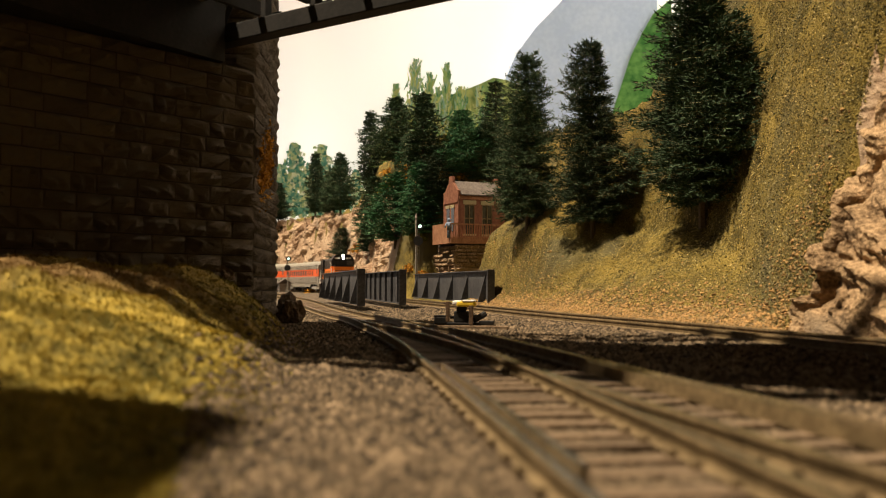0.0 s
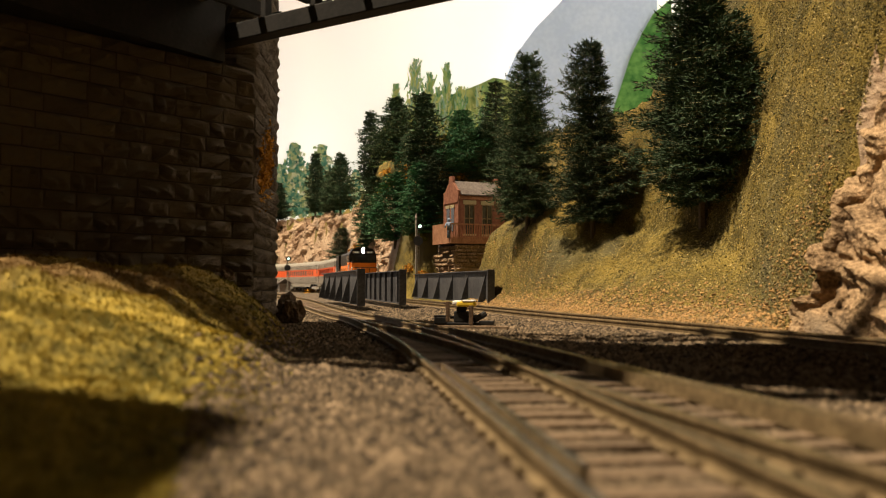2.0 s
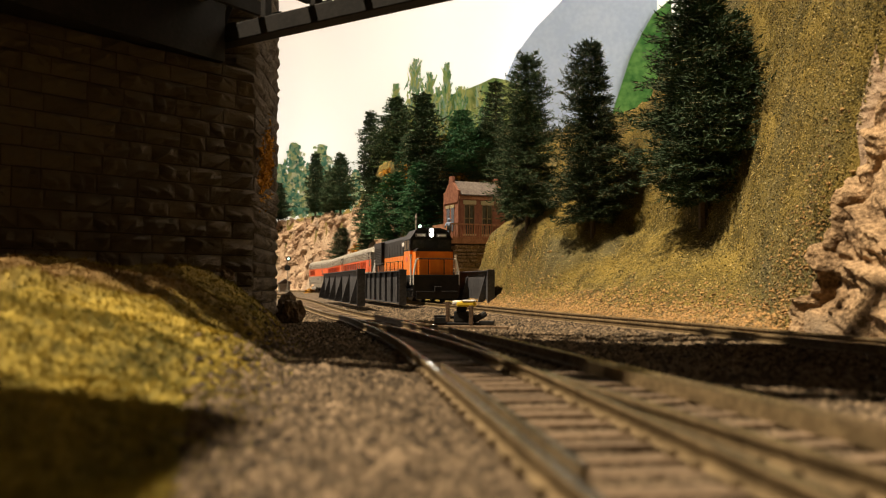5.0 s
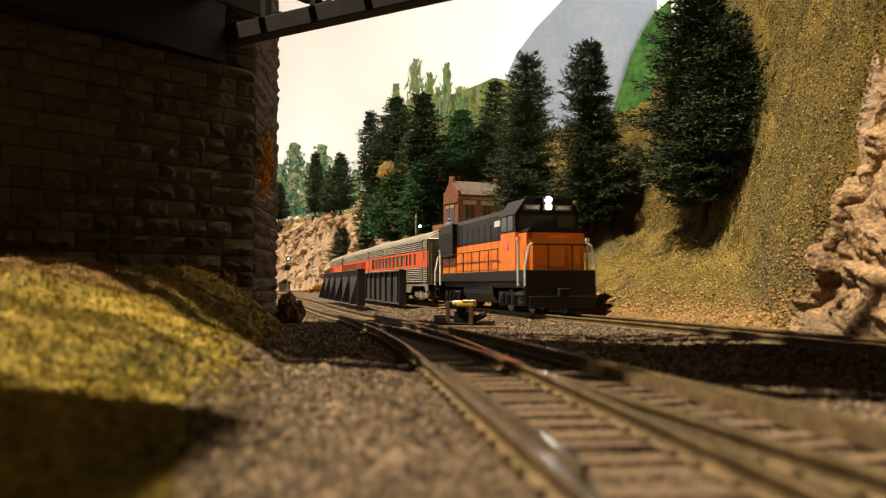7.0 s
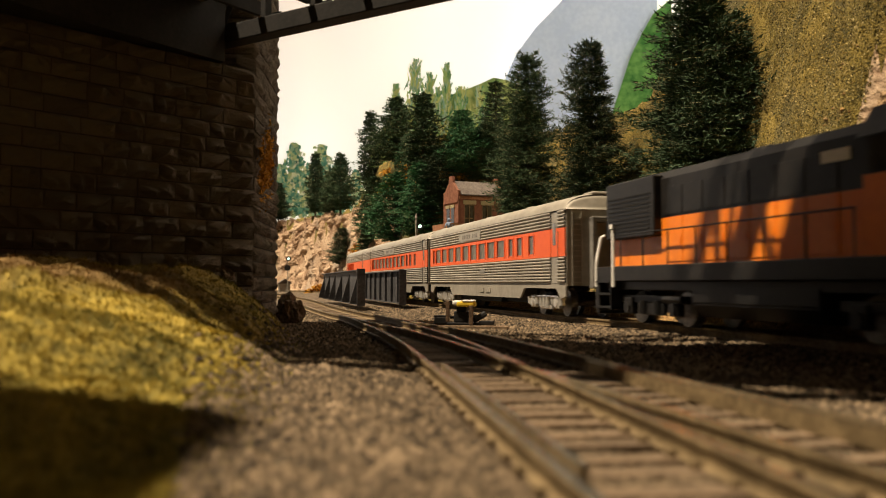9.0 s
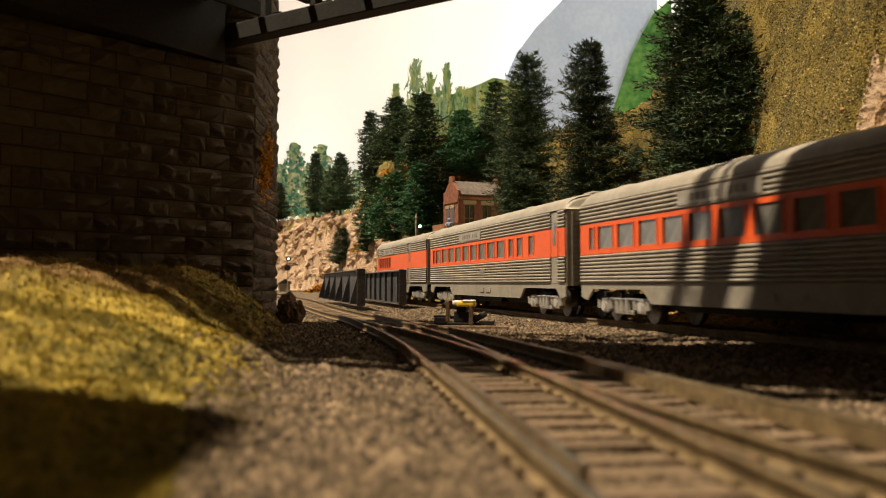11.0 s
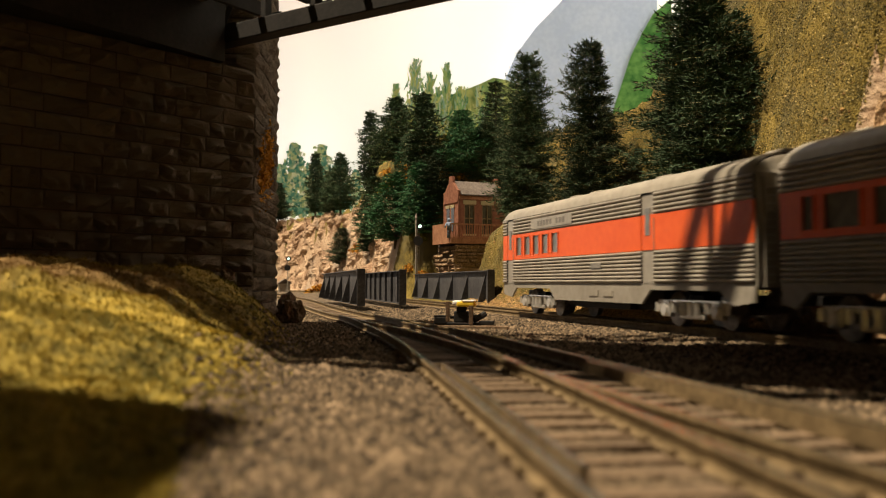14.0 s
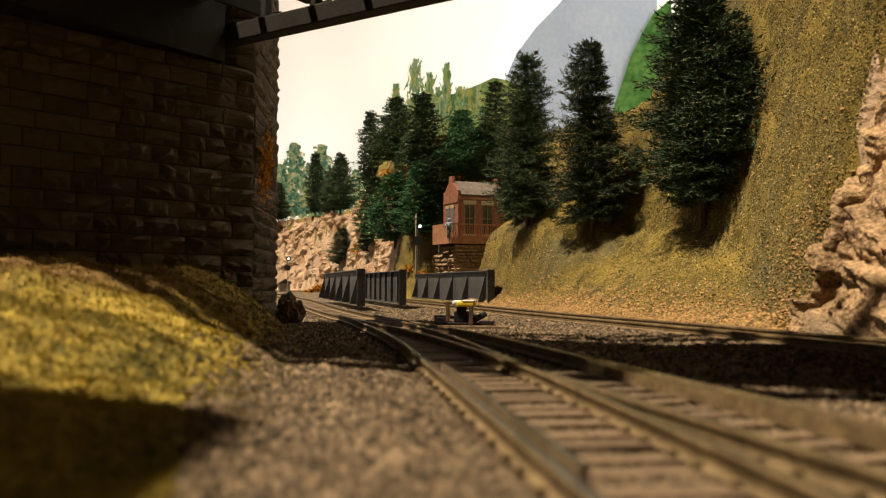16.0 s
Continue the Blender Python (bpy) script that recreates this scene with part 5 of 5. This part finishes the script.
def locomotive():
    c = thing("locomotive", "orange and black diesel locomotive with lit headlights", "locomotive")
    part("frame", boxes((-17.6, 17.6, -93, 93, 15.2, 20.6), (-15, 15, -93, 93, 12, 15.2), bevel=0.3), M_BLACK2, c)
    # long hood
    bm = bmesh.new()
    solid(bm, [(-14.4, 20.6), (14.4, 20.6), (14.4, 36.5), (-14.4, 36.5)], -46, 86)
    part("hood_side", bm, M_ORANGE, c, "orange lower hood")
    bm = bmesh.new()
    solid(bm, [(-14.5, 36.5), (14.5, 36.5), (14.5, 48.4), (12.6, 50.8), (8, 51.8), (-8, 51.8), (-12.6, 50.8), (-14.5, 48.4)], -46, 86)
    part("hood_top", bm, M_BLACK2, c, "black upper hood")
    for s in (-1, 1):
        # hood doors and latches
        for y in range(-36, 48, 12):
            a, b = sorted((s * 14.4, s * 14.65))
            d = part("hood_door", boxes((a, b, y + 0.4, y + 11.4, 21.6, 36.2), bevel=0.08), M_ORANGE, c)
            a, b = sorted((s * 14.65, s * 14.95))
            part("latch", boxes((a, b, y + 1.2, y + 1.8, 27, 29.5)), M_ORANGE, d)
            a, b = sorted((s * 14.5, s * 14.75))
            part("hood_door", boxes((a, b, y + 0.4, y + 11.4, 37.2, 45.6), bevel=0.08), M_BLACK2, c)
        # radiator wings
        a, b = sorted((s * 13.5, s * 17.4))
        part("radiator_wing", boxes((a, b, 50, 86.5, 30.5, 49.8), bevel=0.5), M_BLACK2, c)
        a, b = sorted((s * 17.4, s * 17.7))
        part("grille", boxes(*[(a, b, 53, 84, z, z + 0.5) for z in (33, 34.4, 35.8, 37.2, 38.6, 40, 41.4, 42.8, 44.2)]), M_BLACK, c)
        # louvres low on the hood
        a, b = sorted((s * 14.65, s * 14.9))
        part("louvre", boxes(*[(a, b, -24, -14, z, z + 0.35) for z in (22.6, 23.6, 24.6, 25.6)]), M_ORANGE, c)
        # number and emblem as plain bars
        a, b = sorted((s * 14.5, s * 14.9))
        part("number_bar", boxes((a, b, -40, -30, 43.2, 46.0)), M_WHITE, c, "white bar in place of the number")
        bm = bmesh.new()
        cyl(bm, (s * 16.4, -57, 33), (s * 16.75, -57, 33), 2.2, 6)
        part("emblem", bm, M_EMBLEM, c, "small pinkish red emblem")
    # cab
    bm = bmesh.new()
    solid(bm, [(-16.4, 20.6), (16.4, 20.6), (16.4, 39.0), (-16.4, 39.0)], -69, -46)
    part("cab_side", bm, M_ORANGE, c)
    bm = bmesh.new()
    solid(bm, [(-16.4, 39.0), (16.4, 39.0), (16.4, 47.2), (11.5, 53.2), (6, 54.4), (-6, 54.4), (-11.5, 53.2), (-16.4, 47.2)], -69, -46)
    part("cab_top", bm, M_BLACK2, c, "black cab roof with sloping sides")
    bm = bmesh.new()
    solid(bm, [(-17, 47.0), (-16.4, 47.0), (-11.5, 53.0), (-6, 54.2), (6, 54.2), (11.5, 53.0), (16.4, 47.0), (17, 47.0), (11.9, 53.8), (6.1, 55.1), (-6.1, 55.1), (-11.9, 53.8)], -71, -44.5)
    part("cab_roof", bm, M_BLACK2, c)
    for s in (-1, 1):
        a, b = sorted((s * 16.4, s * 16.65))
        for y in (-66, -56.5):
            part("cab_window", boxes((a, b, y, y + 8, 39.8, 46.4)), M_CABGLASS, c)
        a, b = sorted((s * 16.4, s * 16.8))
        part("window_post", boxes((a, b, -58, -56.5, 39.4, 46.8)), M_BLACK2, c)
        x = s * 10
        part("windshield", boxes((x - 4.6, x + 4.6, -69.3, -69.0, 40.8, 46.6), bevel=0.1), M_CABGLASS, c)
        part("number_board", boxes((s * 8.3 - 4.2, s * 8.3 + 4.2, -70.4, -69.0, 48.6, 51.2), bevel=0.2), M_DULL, c)
        part("number_bar", boxes((s * 8.3 - 3.0, s * 8.3 + 3.0, -70.6, -70.4, 49.2, 50.6)), M_WHITE, c)
    # short nose
    bm = bmesh.new()
    solid(bm, [(-14.6, 20.6), (14.6, 20.6), (14.6, 38.2), (-14.6, 38.2)], -88, -69)
    bmesh.ops.bevel(bm, geom=[e for e in bm.edges if abs(e.verts[0].co.z - e.verts[1].co.z) > 5 and e.verts[0].co.y < -80], offset=2.5, segments=3, affect="EDGES")
    part("nose", bm, M_ORANGE, c, "orange short nose")
    bm = bmesh.new()
    solid(bm, [(-14.8, 38.2), (14.8, 38.2), (13.2, 40.4), (-13.2, 40.4)], -88, -69)
    bmesh.ops.bevel(bm, geom=bm.edges[:], offset=0.5, segments=2, affect="EDGES")
    part("nose_top", bm, M_BLACK2, c)
    part("nose_door", boxes((-4, 4, -88.35, -88, 22, 36.5), bevel=0.1), M_ORANGE, c)
    # headlights
    part("headlight_box", boxes((-3, 3, -71, -69, 48.4, 55.2), bevel=0.4), M_BLACK2, c)
    for z in (50.2, 53.3):
        bm = bmesh.new()
        cyl(bm, (0, -71.0, z), (0, -71.8, z), 1.35, 16)
        part("headlight", bm, M_BEAM, c, "glowing white headlight")
    # pilots, steps, couplers
    for s in (-1, 1):
        y0, y1 = sorted((s * 93, s * 96.5))
        part("pilot", boxes((-17.4, 17.4, y0, y1, 4.0, 20.6), bevel=0.4), M_BLACK2, c)
        y0, y1 = sorted((s * 96.5, s * 99))
        part("plow", boxes((-16, 16, y0, y1, 2.6, 8.5), bevel=0.5), M_BLACK2, c)
        y0, y1 = sorted((s * 95, s * 104))
        part("coupler", boxes((-1.8, 1.8, y0, y1, 8.4, 11.6), (-2.6, 2.6, min(y0, s * 104 - s * 3) if s < 0 else s * 104 - 3, s * 104 if s > 0 else s * 104 + 3, 8.0, 12.0), bevel=0.4), M_BLACK, c)
        for sx in (-1, 1):
            y0, y1 = sorted((s * 82, s * 95.5))
            part("step", boxes(*[(min(sx * 14, sx * 17.9), max(sx * 14, sx * 17.9), y0, y1, z, z + 0.8) for z in (5, 10, 14.6)], (min(sx * 14, sx * 17.9), max(sx * 14, sx * 17.9), y0, y0 + 0.8, 4.6, 16)), M_BLACK2, c)
            # white grab irons at the corners
            bm = bmesh.new()
            cyl(bm, (sx * 17.6, s * 80.5, 13), (sx * 17.6, s * 80.5, 35.4), 0.75, 8)
            box(bm, sx * 17.6 - 0.9, sx * 17.6 + 0.9, s * 80.5 - 1.2, s * 80.5 + 1.2, 34.6, 36.2)
            part("grab_iron", bm, M_WHITE, c, "white grab iron")
            bm = bmesh.new()
            cyl(bm, (sx * 17.4, s * 95.6, 13), (sx * 17.4, s * 95.6, 22), 0.7, 8)
            cyl(bm, (sx * 17.4, s * 95.6, 22), (sx * 15.4, s * 95.6, 32), 0.7, 8)
            cyl(bm, (sx * 15.4, s * 95.6, 32), (sx * 13.8, s * 95.6, 32.8), 0.6, 8)
            part("grab_iron", bm, M_WHITE, c, "white grab iron")
        bm = bmesh.new()
        cyl(bm, (-14, s * 95.6, 32.6), (14, s * 95.6, 32.6), 0.4, 8)
        for x in (-6, 6):
            cyl(bm, (x, s * 95.6, 20), (x, s * 95.6, 32.6), 0.35, 6)
        part("end_rail", bm, M_BLACK2, c)
    for sx in (-1, 1):
        bm = bmesh.new()
        cyl(bm, (sx * 17.3, -44, 32), (sx * 17.3, 80, 32), 0.26, 8)
        for y in range(-44, 82, 17):
            cyl(bm, (sx * 17.3, y, 20), (sx * 17.3, y, 32), 0.26, 6)
        part("side_rail", bm, M_BLACK2, c)
    # fuel tank and details below
    bm = bmesh.new()
    solid(bm, [(-12, 3.8), (12, 3.8), (15.6, 8), (15.6, 13.5), (-15.6, 13.5), (-15.6, 8)], -30, 30)
    bmesh.ops.bevel(bm, geom=bm.edges[:], offset=0.5, segments=2, affect="EDGES")
    part("fuel_tank", bm, M_BLACK2, c)
    bm = bmesh.new()
    box(bm, -3, 3, 6, 16, 51.8, 53.6, bevel=0.5)
    part("exhaust_stack", bm, M_BLACK2, c)
    for y in (-30, 60, 74):
        bm = bmesh.new()
        cyl(bm, (0, y, 51.4), (0, y, 52.6), 5.5, 20)
        part("fan", bm, M_BLACK2, c)
    for s in (-1, 1):
        loco_truck(c, s * 58)
    return c


WIN_A = [(-80, 6.5), (-64, 7.0), (-51, 6.0)] + [(-35 + 16.5 * k, 12.0) for k in range(9)] + [(109, 4.0)]
COACH_LABEL = "fluted silver passenger coach with a vermilion window band"
S_LIGHT = float(MAIN_S[np.argmin(np.hypot(MAIN[:, 0] + 152, MAIN[:, 1] - 1285))])
CARS = [(locomotive(), -75, 58),
        (coach(COACH_LABEL, 241, WIN_A, [-108], 22, (-113, -40, 30, 108), 89), -314.5, 89),
        (coach(COACH_LABEL, 241, WIN_A, [-108], 22, (-113, -40, 30, 108), 89), -564.5, 89),
        (coach("fluted silver baggage coach with a vermilion band", 201, [(36 + 10.5 * k, 6.4) for k in range(5)], [-42, 90], 40, (-92, -30, 25, 45), 63), -798, 63)]
SPEED = 125.0


def stretch(car, low, k):
    """Draws out what lies above low by k, fitted to the heights in the camera's view."""
    done = set()
    for o in car.children_recursive:
        if o.type == "MESH" and o.data.name not in done:
            done.add(o.data.name)
            z0 = o.matrix_basis.translation.z + (o.parent.matrix_basis.translation.z if o.parent is not car else 0)
            for v in o.data.vertices:
                z = v.co.z + z0
                if z > low * MM:
                    v.co.z = low * MM + (z - low * MM) * k - z0


stretch(CARS[0][0], 36.5, 1.10)
for o in CARS[0][0].children:
    if o.type == "MESH":
        for v in o.data.vertices:
            if v.co.y < -72 * MM:
                v.co.y = -72 * MM + (v.co.y + 72 * MM) * 0.62


def motions():
    for ob, off, half in CARS:
        rows = []
        for i in range(0, 65):
            t = i * 0.25
            s = S_LIGHT + 21.0 + SPEED * t + 1.5 * max(0.0, t - 13.0) + off
            a, b = main_at(s - half), main_at(s + half)
            c = (a + b) / 2
            rows.append((t, pose(c[0] * MM, c[1] * MM, MAIN_Z * MM, 0, 0, math.degrees(math.atan2(b[1] - a[1], b[0] - a[0])) + 90)))
        ob.scale = (1, 1, 1 if ob.name == "locomotive" else 1.105)
        walk(ob, rows)


motions()
